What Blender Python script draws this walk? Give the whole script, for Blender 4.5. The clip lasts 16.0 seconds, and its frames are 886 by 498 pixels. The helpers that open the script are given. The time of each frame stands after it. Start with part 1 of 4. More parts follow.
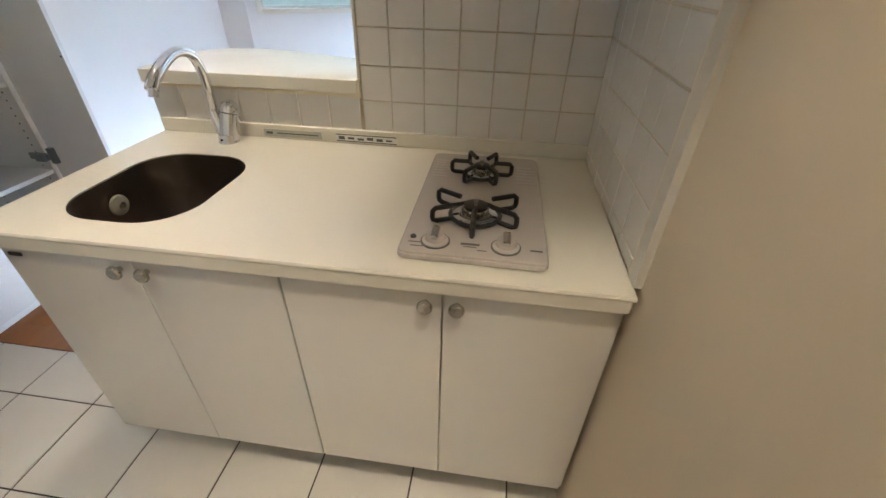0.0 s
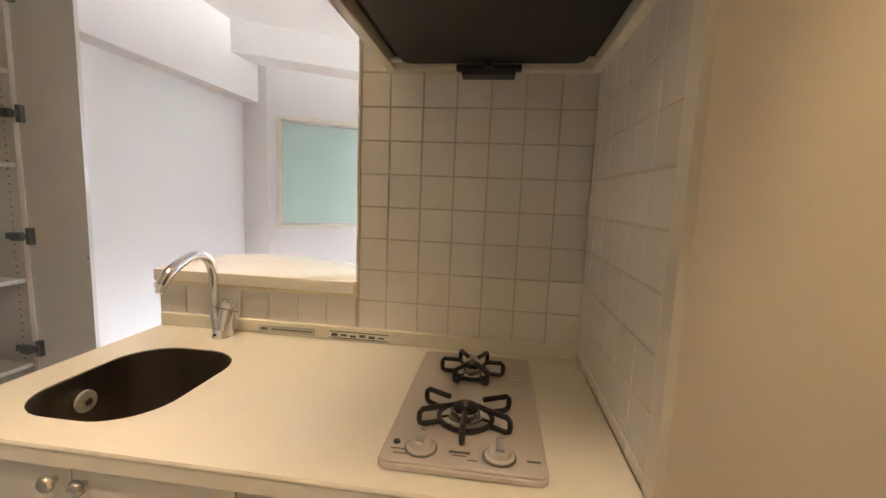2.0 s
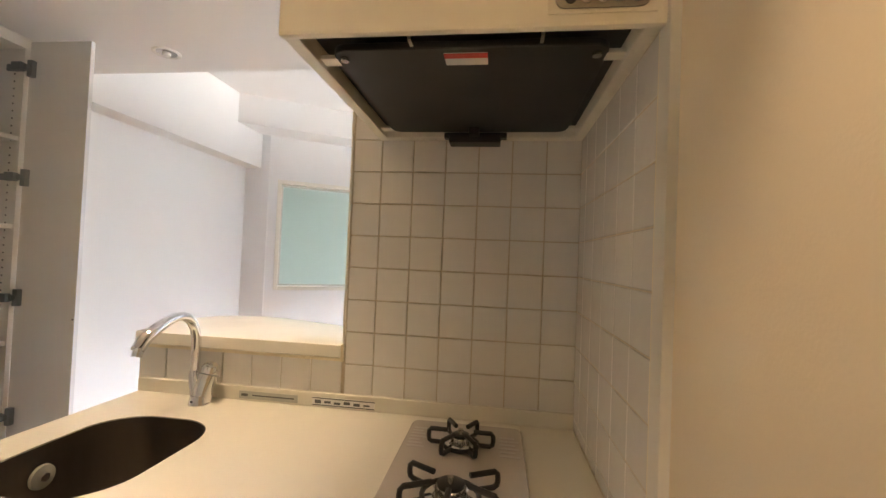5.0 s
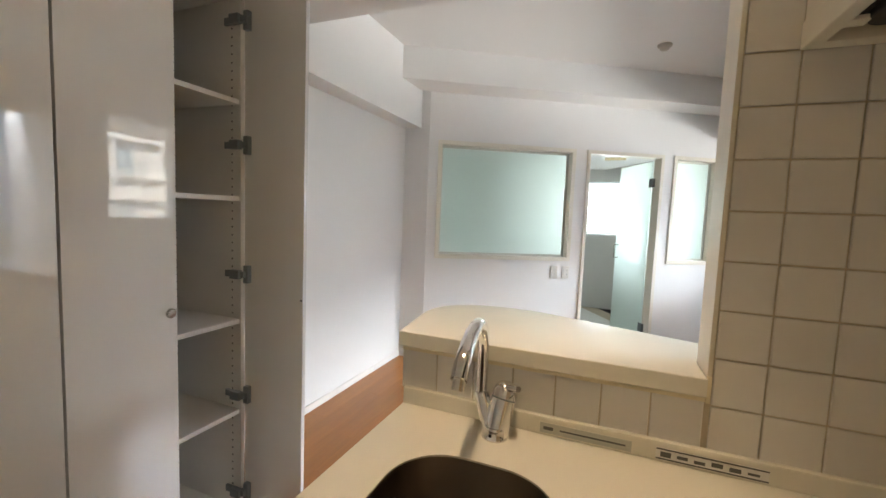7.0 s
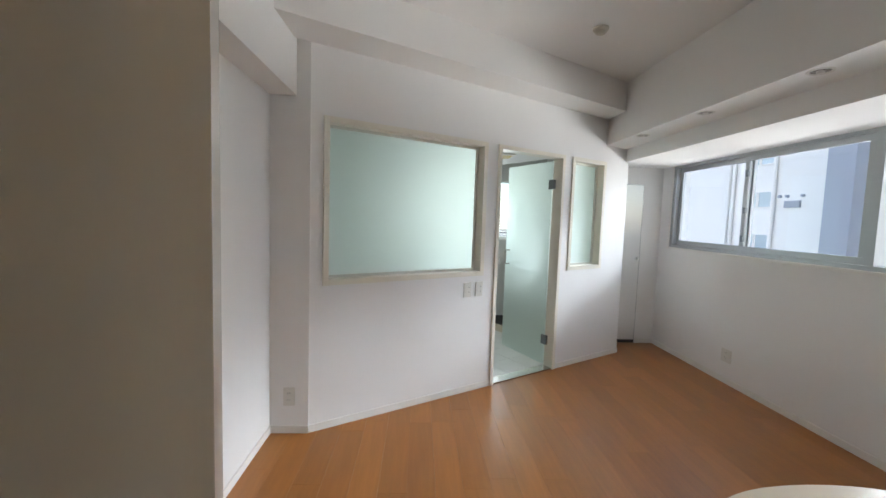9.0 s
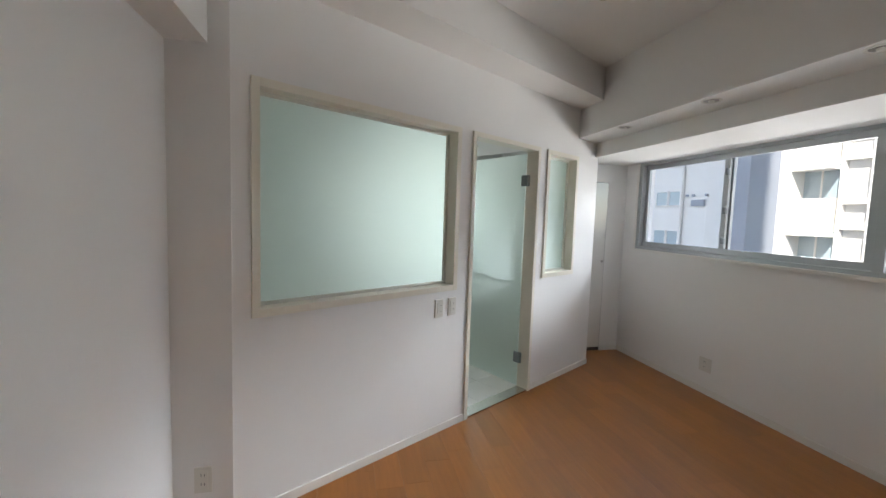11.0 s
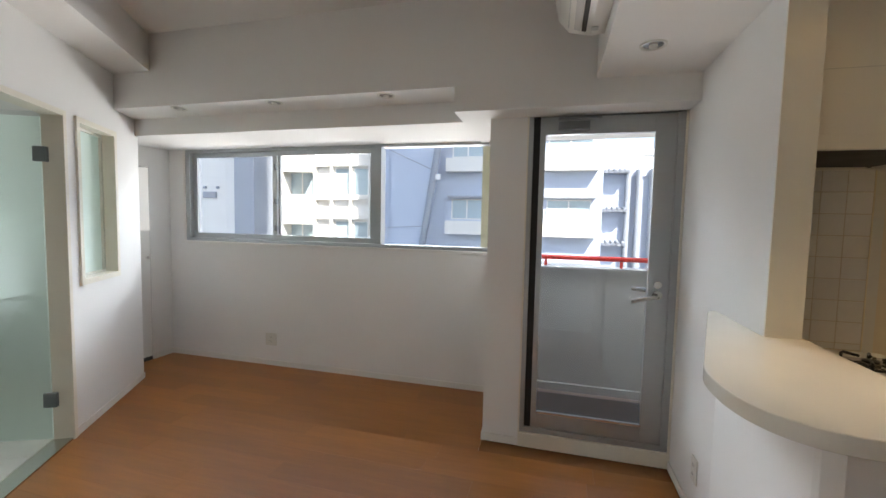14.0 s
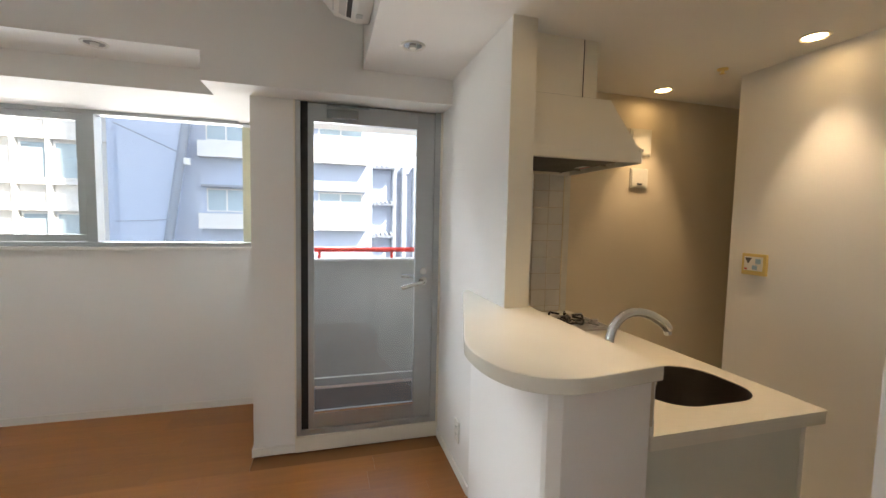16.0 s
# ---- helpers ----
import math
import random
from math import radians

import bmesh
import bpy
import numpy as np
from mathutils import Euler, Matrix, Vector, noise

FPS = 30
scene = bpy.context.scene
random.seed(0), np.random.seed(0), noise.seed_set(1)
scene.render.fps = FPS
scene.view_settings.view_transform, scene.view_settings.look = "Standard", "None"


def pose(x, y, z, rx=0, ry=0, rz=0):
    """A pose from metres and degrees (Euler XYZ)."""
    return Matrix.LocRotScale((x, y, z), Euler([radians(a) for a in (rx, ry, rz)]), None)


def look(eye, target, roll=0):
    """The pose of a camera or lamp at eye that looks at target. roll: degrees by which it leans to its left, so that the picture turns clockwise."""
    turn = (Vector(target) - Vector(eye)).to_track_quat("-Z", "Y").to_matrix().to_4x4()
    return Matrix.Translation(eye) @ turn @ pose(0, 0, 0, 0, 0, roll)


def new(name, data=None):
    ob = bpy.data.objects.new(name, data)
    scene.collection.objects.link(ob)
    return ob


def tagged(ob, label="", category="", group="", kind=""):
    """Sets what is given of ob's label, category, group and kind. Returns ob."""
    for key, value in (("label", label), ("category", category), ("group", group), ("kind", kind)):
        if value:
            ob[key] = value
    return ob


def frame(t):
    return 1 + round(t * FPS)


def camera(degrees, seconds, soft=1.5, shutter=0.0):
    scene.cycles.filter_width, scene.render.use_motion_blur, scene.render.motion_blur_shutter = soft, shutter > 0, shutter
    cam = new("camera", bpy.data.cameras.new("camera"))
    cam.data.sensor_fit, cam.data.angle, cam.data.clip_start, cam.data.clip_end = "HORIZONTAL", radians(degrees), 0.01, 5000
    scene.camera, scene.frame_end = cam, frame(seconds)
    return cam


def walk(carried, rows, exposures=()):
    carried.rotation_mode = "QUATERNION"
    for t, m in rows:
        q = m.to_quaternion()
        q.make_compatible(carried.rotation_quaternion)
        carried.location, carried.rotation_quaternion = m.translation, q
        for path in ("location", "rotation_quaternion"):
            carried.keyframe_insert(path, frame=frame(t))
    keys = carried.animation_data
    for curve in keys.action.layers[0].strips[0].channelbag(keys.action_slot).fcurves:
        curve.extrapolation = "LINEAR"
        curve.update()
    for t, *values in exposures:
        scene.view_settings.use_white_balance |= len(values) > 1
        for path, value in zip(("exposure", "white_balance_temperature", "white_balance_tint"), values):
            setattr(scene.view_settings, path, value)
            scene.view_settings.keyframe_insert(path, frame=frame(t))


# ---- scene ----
import random
import math
import bmesh
from mathutils import Matrix, Vector

cam = camera(94.1, 16.0)
PATH = [
    (0, (0.407, -1.252, 1.344), (0.206, 0.383, 0.212), 1.5),
    (0.5, (0.408, -1.256, 1.336), (0.208, 0.458, 0.319), 1.9),
    (1, (0.41, -1.256, 1.335), (0.186, 0.561, 0.528), 1.9),
    (1.5, (0.413, -1.256, 1.34), (0.17, 0.653, 0.794), 1.9),
    (2, (0.42, -1.253, 1.339), (0.169, 0.716, 1.088), 2.3),
    (2.5, (0.424, -1.251, 1.341), (0.162, 0.734, 1.374), 2.4),
    (3, (0.424, -1.255, 1.343), (0.164, 0.707, 1.63), 2.7),
    (5.3, (0.451, -1.234, 1.338), (0.189, 0.751, 1.324), 2.3),
    (5.5, (0.439, -1.209, 1.34), (0.153, 0.77, 1.285), 2.3),
    (6, (0.302, -1.107, 1.348), (-0.084, 0.851, 1.226), 2.3),
    (6.5, (0.079, -1.033, 1.349), (-0.494, 0.877, 1.196), 2.2),
    (7, (-0.225, -0.974, 1.37), (-0.961, 0.878, 1.205), 2.3),
    (7.5, (-0.522, -0.845, 1.369), (-1.375, 0.956, 1.204), 2.2),
    (8, (-0.787, -0.657, 1.392), (-1.45, 1.223, 1.233), 2.1),
    (8.5, (-0.973, -0.384, 1.406), (-1.242, 1.591, 1.25), 2.0),
    (9, (-1.091, -0.134, 1.437), (-0.976, 1.857, 1.282), 1.9),
    (9.2, (-1.131, -0.02, 1.45), (-0.891, 1.962, 1.3), 1.8),
    (11.3, (-1.328, 0.69, 1.461), (-0.77, 2.604, 1.298), 1.9),
    (11.5, (-1.357, 0.801, 1.452), (-0.682, 2.677, 1.292), 1.8),
    (12, (-1.449, 0.878, 1.433), (-0.414, 2.583, 1.282), 1.6),
    (12.5, (-1.613, 0.858, 1.414), (-0.183, 2.25, 1.276), 1.3),
    (13, (-1.657, 0.82, 1.425), (0.012, 1.914, 1.291), 1.2),
    (13.5, (-1.644, 0.814, 1.427), (0.177, 1.631, 1.297), 1.2),
    (14, (-1.626, 0.806, 1.427), (0.302, 1.32, 1.294), 1.2),
    (14.5, (-1.611, 0.808, 1.425), (0.373, 1.025, 1.29), 1.2),
    (15, (-1.593, 0.807, 1.425), (0.4, 0.704, 1.286), 1.1),
    (15.5, (-1.572, 0.802, 1.417), (0.385, 0.414, 1.279), 1.2),
    (16, (-1.544, 0.80, 1.414), (0.374, 0.257, 1.272), 1.2),
]
EXPOSURES = [(0, 2.6, 5150, 6), (0.6, 2.6, 5150, 6), (1.5, 2.6, 6300, 13), (5.5, 2.75, 6400, 13), (6.0, 2.8, 6400, 13), (6.5, 2.6, 6300, 12), (7.0, 2.1, 6300, 9), (8.0, 1.95, 6200, 7), (9, 1.68, 6200, 9), (12.0, 1.35, 6400, 10), (13, 1.4, 6400, 10), (15, 1.85, 6500, 9), (16, 2.0, 6600, 9)]
walk(cam, [(t, look(eye, target, roll)) for t, eye, target, roll in PATH], EXPOSURES)
STREET_W, SKY_W, BALCONY_W, BATH_W, KITCHEN_W = 260, 520, 18, 4.4, 7.5

# ---- world, sun, large lights ----
world = bpy.data.worlds.new("world")
scene.world = world
world.use_nodes = True
wn = world.node_tree.nodes
sky = wn.new("ShaderNodeTexSky")
sky.sky_type, sky.sun_disc = "NISHITA", False
sky.sun_elevation, sky.sun_rotation = math.radians(48), math.radians(250)
world.node_tree.links.new(sky.outputs[0], wn["Background"].inputs[0])
wn["Background"].inputs[1].default_value = 0.15


def lamp(name, kind, m, energy, colour, **k):
    d = bpy.data.lights.new(name, kind)
    d.energy, d.color = energy, colour
    for a, v in k.items():
        if a == "size":
            d.size = v
        elif a == "size_y":
            d.shape, d.size_y = "RECTANGLE", v
        elif a == "angle":
            d.angle = v
        elif a == "spot":
            d.spot_size, d.spot_blend = v
        elif a == "soft":
            d.shadow_soft_size = v
    ob = new(name, d)
    ob.matrix_world = m
    return ob


lamp("sun", "SUN", look((-6, -5, 9), (0, 0, 0)), 5.0, (1.0, 0.95, 0.87), angle=math.radians(0.5))
# out-of-view fill lamps added for sky above and sunlit street below, by wide window and balcony door
lamp("street_fill", "AREA", look((10, 4.6, -1.7), (0, 2.6, 1.9)), STREET_W, (0.98, 0.97, 0.94), size=9, size_y=1.6)
lamp("sky_fill", "AREA", look((10, 4.6, 5.7), (0, 2.6, 1.4)), SKY_W, (0.88, 0.94, 1.0), size=9, size_y=2.0)
lamp("balcony_fill", "AREA", look((1.75, 0.5, 2.42), (0.2, 0.5, 0.4)), BALCONY_W, (0.88, 0.94, 1.0), size=0.8, size_y=0.4)
# sky light that enters by the bathroom window, behind its blind
lamp("bath_skylight", "AREA", look((-0.15, 5.925, 1.58), (-0.15, 3, 1.4)), BATH_W, (0.93, 1.0, 0.97), size=1.1, size_y=0.8)


# ---- materials ----
def shader(name, colour, rough=0.5, metal=0.0, var=0.06, scale=6.0, grain=120.0, bump=0.06, stretch=(1, 1, 1), spec=0.5, piece=0.0, coat=0.0):
    """A painted, plastic, stone or metal surface: colour varied at two scales, with fine relief."""
    m = bpy.data.materials.new(name)
    m.use_nodes = True
    n, l = m.node_tree.nodes, m.node_tree.links
    b = n["Principled BSDF"]
    tc, mp = n.new("ShaderNodeTexCoord"), n.new("ShaderNodeMapping")
    mp.inputs["Scale"].default_value = stretch
    l.new(tc.outputs["Object"], mp.inputs[0])
    big, fine = n.new("ShaderNodeTexNoise"), n.new("ShaderNodeTexNoise")
    big.inputs["Scale"].default_value, fine.inputs["Scale"].default_value = scale, grain
    big.inputs["Detail"].default_value = 4
    for t in (big, fine):
        l.new(mp.outputs[0], t.inputs["Vector"])
    ramp = n.new("ShaderNodeMix")
    ramp.data_type = "RGBA"
    dark = [c * (1 - var * 1.5) for c in colour]
    lite = [min(1, c * (1 + var)) for c in colour]
    ramp.inputs["A"].default_value, ramp.inputs["B"].default_value = (*dark, 1), (*lite, 1)
    add = n.new("ShaderNodeMath")
    add.operation = "MULTIPLY_ADD"
    l.new(fine.outputs[0], add.inputs[0])
    add.inputs[1].default_value = 0.35
    l.new(big.outputs[0], add.inputs[2])
    sub = n.new("ShaderNodeMath")
    sub.operation = "SUBTRACT"
    l.new(add.outputs[0], sub.inputs[0])
    sub.inputs[1].default_value = 0.175
    l.new(sub.outputs[0], ramp.inputs["Factor"])
    out = ramp.outputs["Result"]
    if piece:
        info, hue = n.new("ShaderNodeObjectInfo"), n.new("ShaderNodeHueSaturation")
        rng = n.new("ShaderNodeMapRange")
        rng.inputs["To Min"].default_value, rng.inputs["To Max"].default_value = 1 - piece, 1 + piece
        l.new(info.outputs["Random"], rng.inputs["Value"])
        l.new(rng.outputs[0], hue.inputs["Value"])
        l.new(out, hue.inputs["Color"])
        out = hue.outputs[0]
    l.new(out, b.inputs["Base Color"])
    rr = n.new("ShaderNodeMapRange")
    rr.inputs["To Min"].default_value, rr.inputs["To Max"].default_value = rough * 0.8, min(1, rough * 1.2)
    l.new(big.outputs[0], rr.inputs["Value"])
    l.new(rr.outputs[0], b.inputs["Roughness"])
    b.inputs["Metallic"].default_value = metal
    b.inputs["Specular IOR Level"].default_value = spec
    b.inputs["Coat Weight"].default_value, b.inputs["Coat IOR"].default_value = coat, 2.0
    if bump:
        bp = n.new("ShaderNodeBump")
        bp.inputs["Strength"].default_value, bp.inputs["Distance"].default_value = bump, 0.004
        l.new(fine.outputs[0], bp.inputs["Height"])
        l.new(bp.outputs[0], b.inputs["Normal"])
    return m


def glass(name, tint, rough, weight=1.0):
    m = bpy.data.materials.new(name)
    m.use_nodes = True
    b = m.node_tree.nodes["Principled BSDF"]
    b.inputs["Base Color"].default_value = (*tint, 1)
    b.inputs["Roughness"].default_value = rough
    b.inputs["Transmission Weight"].default_value = weight
    b.inputs["IOR"].default_value = 1.45
    return m


def glow(name, colour, strength):
    m = bpy.data.materials.new(name)
    m.use_nodes = True
    b = m.node_tree.nodes["Principled BSDF"]
    b.inputs["Emission Color"].default_value = (*colour, 1)
    b.inputs["Emission Strength"].default_value = strength
    return m


WALL = shader("white_wallpaper", (0.80, 0.79, 0.77), 0.75, var=0.02, scale=1.5, grain=260, bump=0.07)
CEIL = shader("white_ceiling_paper", (0.80, 0.785, 0.76), 0.8, var=0.02, scale=1.5, grain=220, bump=0.06)
TAN = shader("beige_wallpaper", (0.72, 0.63, 0.48), 0.75, var=0.03, scale=1.5, grain=260, bump=0.07)
TRIM = shader("cream_trim", (0.78, 0.74, 0.64), 0.35, var=0.03, bump=0.02)
BASE = shader("white_baseboard", (0.78, 0.76, 0.72), 0.4, var=0.03, bump=0.02)
WOOD = shader("orange_oak_floor", (0.34, 0.128, 0.023), 0.30, var=0.20, scale=3.0, grain=30, bump=0.04, stretch=(9, 0.7, 1), piece=0.11)
WOODBED = shader("floor_joint", (0.24, 0.10, 0.025), 0.7)
FTILE = shader("white_floor_tile", (0.78, 0.76, 0.72), 0.16, var=0.03, scale=4, grain=80, bump=0.02, piece=0.02)
GROUTD = shader("dark_grout", (0.04, 0.035, 0.035), 0.8, bump=0.2)
WTILE = shader("glazed_wall_tile", (0.76, 0.745, 0.72), 0.14, var=0.02, scale=9, grain=40, bump=0.05, piece=0.025)
GROUT = shader("beige_grout", (0.60, 0.52, 0.40), 0.8, var=0.12, bump=0.2)
COUNTER = shader("cream_solid_surface", (0.80, 0.775, 0.69), 0.22, var=0.02, scale=5, grain=300, bump=0.02)
CAULK = shader("cream_caulk", (0.78, 0.70, 0.52), 0.5, var=0.06)
GLOSS = shader("white_gloss_panel", (0.80, 0.785, 0.75), 0.04, var=0.015, scale=2, grain=60, bump=0.004, coat=1.0)
CARC = shader("white_melamine", (0.76, 0.74, 0.70), 0.4, var=0.02, bump=0.03)
SIDE = shader("grey_green_panel", (0.62, 0.63, 0.56), 0.45, var=0.03, bump=0.03)
# near-black for shade painted into gaps, also small dark holes and marks
SHADOWGAP = shader("dark_shade_and_marks", (0.06, 0.055, 0.05), 0.8)
STEEL = shader("brushed_steel", (0.29, 0.26, 0.23), 0.33, 1.0, var=0.08, grain=90, bump=0.03, stretch=(1, 14, 1))
CHROME = shader("chrome", (0.82, 0.82, 0.82), 0.06, 1.0, var=0.02, bump=0)
NICKEL = shader("brushed_nickel", (0.55, 0.53, 0.49), 0.25, 1.0, var=0.04, bump=0.02)
BLACK = shader("black_enamel", (0.018, 0.018, 0.018), 0.38, var=0.2, bump=0.06)
BLACKM = shader("black_filter", (0.014, 0.013, 0.013), 0.5, var=0.2, grain=400, bump=0.1)
STOVE = shader("pearl_grey_enamel", (0.60, 0.56, 0.53), 0.22, 0.15, var=0.03, grain=500, bump=0.03)
HOOD = shader("cream_hood_paint", (0.80, 0.76, 0.66), 0.30, var=0.02, bump=0.02)
RED = shader("red_paint", (0.55, 0.03, 0.02), 0.35)
PAPER = shader("white_label", (0.8, 0.79, 0.76), 0.5)
SILVERL = shader("silver_label", (0.50, 0.51, 0.47), 0.35, 0.3)
INK = shader("grey_ink", (0.12, 0.12, 0.12), 0.6)
ALU = shader("grey_aluminium", (0.42, 0.44, 0.45), 0.35, 0.7, var=0.04, grain=200, bump=0.02, stretch=(1, 1, 12))
ALUD = shader("dark_aluminium", (0.22, 0.24, 0.25), 0.4, 0.6, var=0.05)
RUBBER = shader("black_gasket", (0.012, 0.012, 0.012), 0.6)
PLATE = shader("white_switch_plate", (0.68, 0.66, 0.60), 0.35, var=0.02, bump=0.01)
YELLOWED = shader("yellowed_plastic", (0.72, 0.55, 0.20), 0.4, var=0.05)
BLUEP = shader("pale_blue_button", (0.35, 0.52, 0.66), 0.4)
CONCRETE = shader("painted_concrete", (0.36, 0.37, 0.375), 0.8, var=0.14, scale=2.2, grain=60, bump=0.2)
BALC = shader("balcony_vinyl", (0.22, 0.17, 0.16), 0.6, var=0.15)
CLEAR = glass("window_glass", (1, 1, 1), 0.0)
FROST = glass("frosted_glass", (0.84, 0.915, 0.875), 1.0)
BTILE = shader("bath_floor_tile", (0.72, 0.71, 0.67), 0.3, piece=0.03)
BLIND = shader("white_blind", (0.78, 0.80, 0.76), 0.5)
FACADE = shader("white_facade", (0.72, 0.70, 0.66), 0.8, var=0.05, scale=0.6, grain=20, bump=0.2)
# facade colour with the blue cast of shade mixed in
FACADE_SHADE = shader("shade_blue_facade", (0.47, 0.52, 0.62), 0.8, var=0.07, scale=0.5, grain=16, bump=0.2)
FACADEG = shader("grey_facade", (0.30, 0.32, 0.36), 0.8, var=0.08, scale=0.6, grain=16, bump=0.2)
PIPE = shader("grey_pipe", (0.26, 0.28, 0.32), 0.5)
DARKWIN = shader("dark_window", (0.38, 0.46, 0.50), 0.15, 0.0, var=0.15, scale=0.8)
YELLOWW = shader("pale_yellow_wall", (0.66, 0.62, 0.42), 0.8)
ASPHALT = shader("asphalt", (0.05, 0.05, 0.052), 0.9, var=0.15, scale=0.3, grain=8)
LAMPWARM = glow("warm_bulb", (1.0, 0.66, 0.30), 9.0)
BRASSY = shader("lamp_reflector", (0.38, 0.37, 0.35), 0.15, 1.0, bump=0)


# ---- builders ----
def box(bm, lo, hi, bevel=0.0):
    g = bmesh.ops.create_cube(bm, size=1)
    c = [(a + b) / 2 for a, b in zip(lo, hi)]
    s = [abs(b - a) for a, b in zip(lo, hi)]
    for v in g["verts"]:
        v.co = Vector([c[i] + v.co[i] * s[i] for i in range(3)])
    if bevel:
        e = list({e for v in g["verts"] for e in v.link_edges})
        bmesh.ops.bevel(bm, geom=e, offset=bevel, segments=2, affect="EDGES", profile=0.7)
    return bm


def cyl(bm, a, b, r, r2=None, seg=20):
    a, b = Vector(a), Vector(b)
    d = b - a
    m = Matrix.Translation((a + b) / 2) @ d.to_track_quat("Z", "Y").to_matrix().to_4x4()
    bmesh.ops.create_cone(bm, cap_ends=True, segments=seg, radius1=r, radius2=r if r2 is None else r2, depth=d.length, matrix=m)
    return bm


def turned(bm, prof, centre, axis="Z", seg=28):
    """A body of revolution: prof holds (radius, height)."""
    rot = {"Z": Matrix.Identity(4), "Y": Matrix.Rotation(math.radians(90), 4, "X"), "X": Matrix.Rotation(math.radians(90), 4, "Y")}[axis]
    m = Matrix.Translation(centre) @ rot
    rings = []
    for r, h in prof:
        rings.append([bm.verts.new(m @ Vector((max(r, 1e-5) * math.cos(2 * math.pi * i / seg), max(r, 1e-5) * math.sin(2 * math.pi * i / seg), h))) for i in range(seg)])
    for p, q in zip(rings, rings[1:]):
        for i in range(seg):
            bm.faces.new((p[i], p[(i + 1) % seg], q[(i + 1) % seg], q[i]))
    return bm


def tube(bm, pts, r, seg=12):
    """A round bar along pts."""
    pts = [Vector(p) for p in pts]
    rings = []
    for i, p in enumerate(pts):
        d = (pts[min(i + 1, len(pts) - 1)] - pts[max(i - 1, 0)]).normalized()
        q = d.to_track_quat("Z", "Y")
        rad = r[i] if isinstance(r, (list, tuple)) else r
        rings.append([bm.verts.new(p + q @ Vector((rad * math.cos(2 * math.pi * k / seg), rad * math.sin(2 * math.pi * k / seg), 0))) for k in range(seg)])
    for a, b in zip(rings, rings[1:]):
        # keep the rings in step
        k0 = min(range(seg), key=lambda k: (b[k].co - a[0].co).length)
        for k in range(seg):
            bm.faces.new((a[k], a[(k + 1) % seg], b[(k + 1 + k0) % seg], b[(k + k0) % seg]))
        rings[rings.index(b)][:] = b[k0:] + b[:k0]
    bm.faces.new(rings[0][::-1])
    bm.faces.new(rings[-1])
    return bm


def prism(bm, outline, z0, z1, bevel=0.0):
    f = bm.faces.new([bm.verts.new((x, y, z0)) for x, y in outline])
    g = bmesh.ops.extrude_face_region(bm, geom=[f])
    top = [v for v in g["geom"] if isinstance(v, bmesh.types.BMVert)]
    for v in top:
        v.co.z = z1
    bmesh.ops.recalc_face_normals(bm, faces=bm.faces[:])
    if bevel:
        es = [e for e in bm.edges if abs(e.verts[0].co.z - e.verts[1].co.z) < 1e-6]
        bmesh.ops.bevel(bm, geom=es, offset=bevel, segments=3, affect="EDGES", profile=0.7)
    return bm


def solid(name, bm, material, smooth=False):
    me = bpy.data.meshes.new(name)
    bmesh.ops.recalc_face_normals(bm, faces=bm.faces[:])
    bm.to_mesh(me)
    bm.free()
    me.materials.append(material)
    if smooth:
        for p in me.polygons:
            p.use_smooth = True
        me.set_sharp_from_angle(angle=math.radians(38))
    return new(name, me)


def part(name, bm, material, parent, label="", smooth=False):
    ob = solid(name, bm, material, smooth)
    ob.parent = parent
    if label:
        tagged(ob, label)
    return ob


def base(name, label, category, group="", at=(0, 0, 0)):
    ob = new(name)
    ob.location = at
    ob.empty_display_size = 0.05
    return tagged(ob, label, category, group)


def B(*boxes, bevel=0.0):
    bm = bmesh.new()
    for lo, hi in boxes:
        box(bm, lo, hi, bevel)
    return bm


def C(*rods, seg=20):
    bm = bmesh.new()
    for a, b, r in rods:
        cyl(bm, a, b, r, seg=seg)
    return bm


def structure(name, bm, material, label, category="wall"):
    return tagged(solid(name, bm, material), label, category, kind="structure")


def rounded(x0, y0, x1, y1, r, n=8):
    out = []
    for cx, cy, a in ((x1 - r, y1 - r, 0), (x0 + r, y1 - r, 90), (x0 + r, y0 + r, 180), (x1 - r, y0 + r, 270)):
        for i in range(n + 1):
            t = math.radians(a + 90 * i / n)
            out.append((cx + r * math.cos(t), cy + r * math.sin(t)))
    return out


# ---- the plan ----
LEFT, WIN, CL, KCL = -2.03, 1.75, 2.735, 2.215      # left wall, window wall, ceilings
TX = 0.685                                           # tiled side wall of the kitchen
GWM = Matrix.Translation((-1.782, 2.513, 0)) @ Matrix.Rotation(math.radians(30.7), 4, "Z")


def to_glass_wall(ob):
    ob.matrix_world = GWM
    return ob


structure("wall_left", B(((LEFT - 0.12, -1.5, 0), (LEFT, 6.1, CL))), WALL, "white papered wall of the living room")
structure("wall_short", B(((LEFT, 2.508, 0), (-1.782, 2.62, CL))), WALL, "short white papered wall beside the glazed partition")
# glazed partition, in its own frame: s along, y into the bathroom
gw = structure("wall_glazed_partition", B(
    ((0, 0, 0), (0.08, 0.1, CL)), ((0.08, 0, 0), (1.42, 0.1, 0.966)), ((0.08, 0, 2.05), (3.388, 0.1, CL)), ((1.42, 0, 0), (1.538, 0.1, 2.05)),
    ((2.36, 0, 0), (2.468, 0.1, 2.05)), ((2.468, 0, 0), (2.99, 0.1, 0.96)), ((2.99, 0, 0), (3.388, 0.1, 2.05))), WALL, "white oblique partition wall with two frosted windows and a doorway")
to_glass_wall(gw)
structure("wall_partition_return", B(((1.02, 4.30, 0), (1.11, 4.61, CL))), WALL, "white end of the partition by the closet")
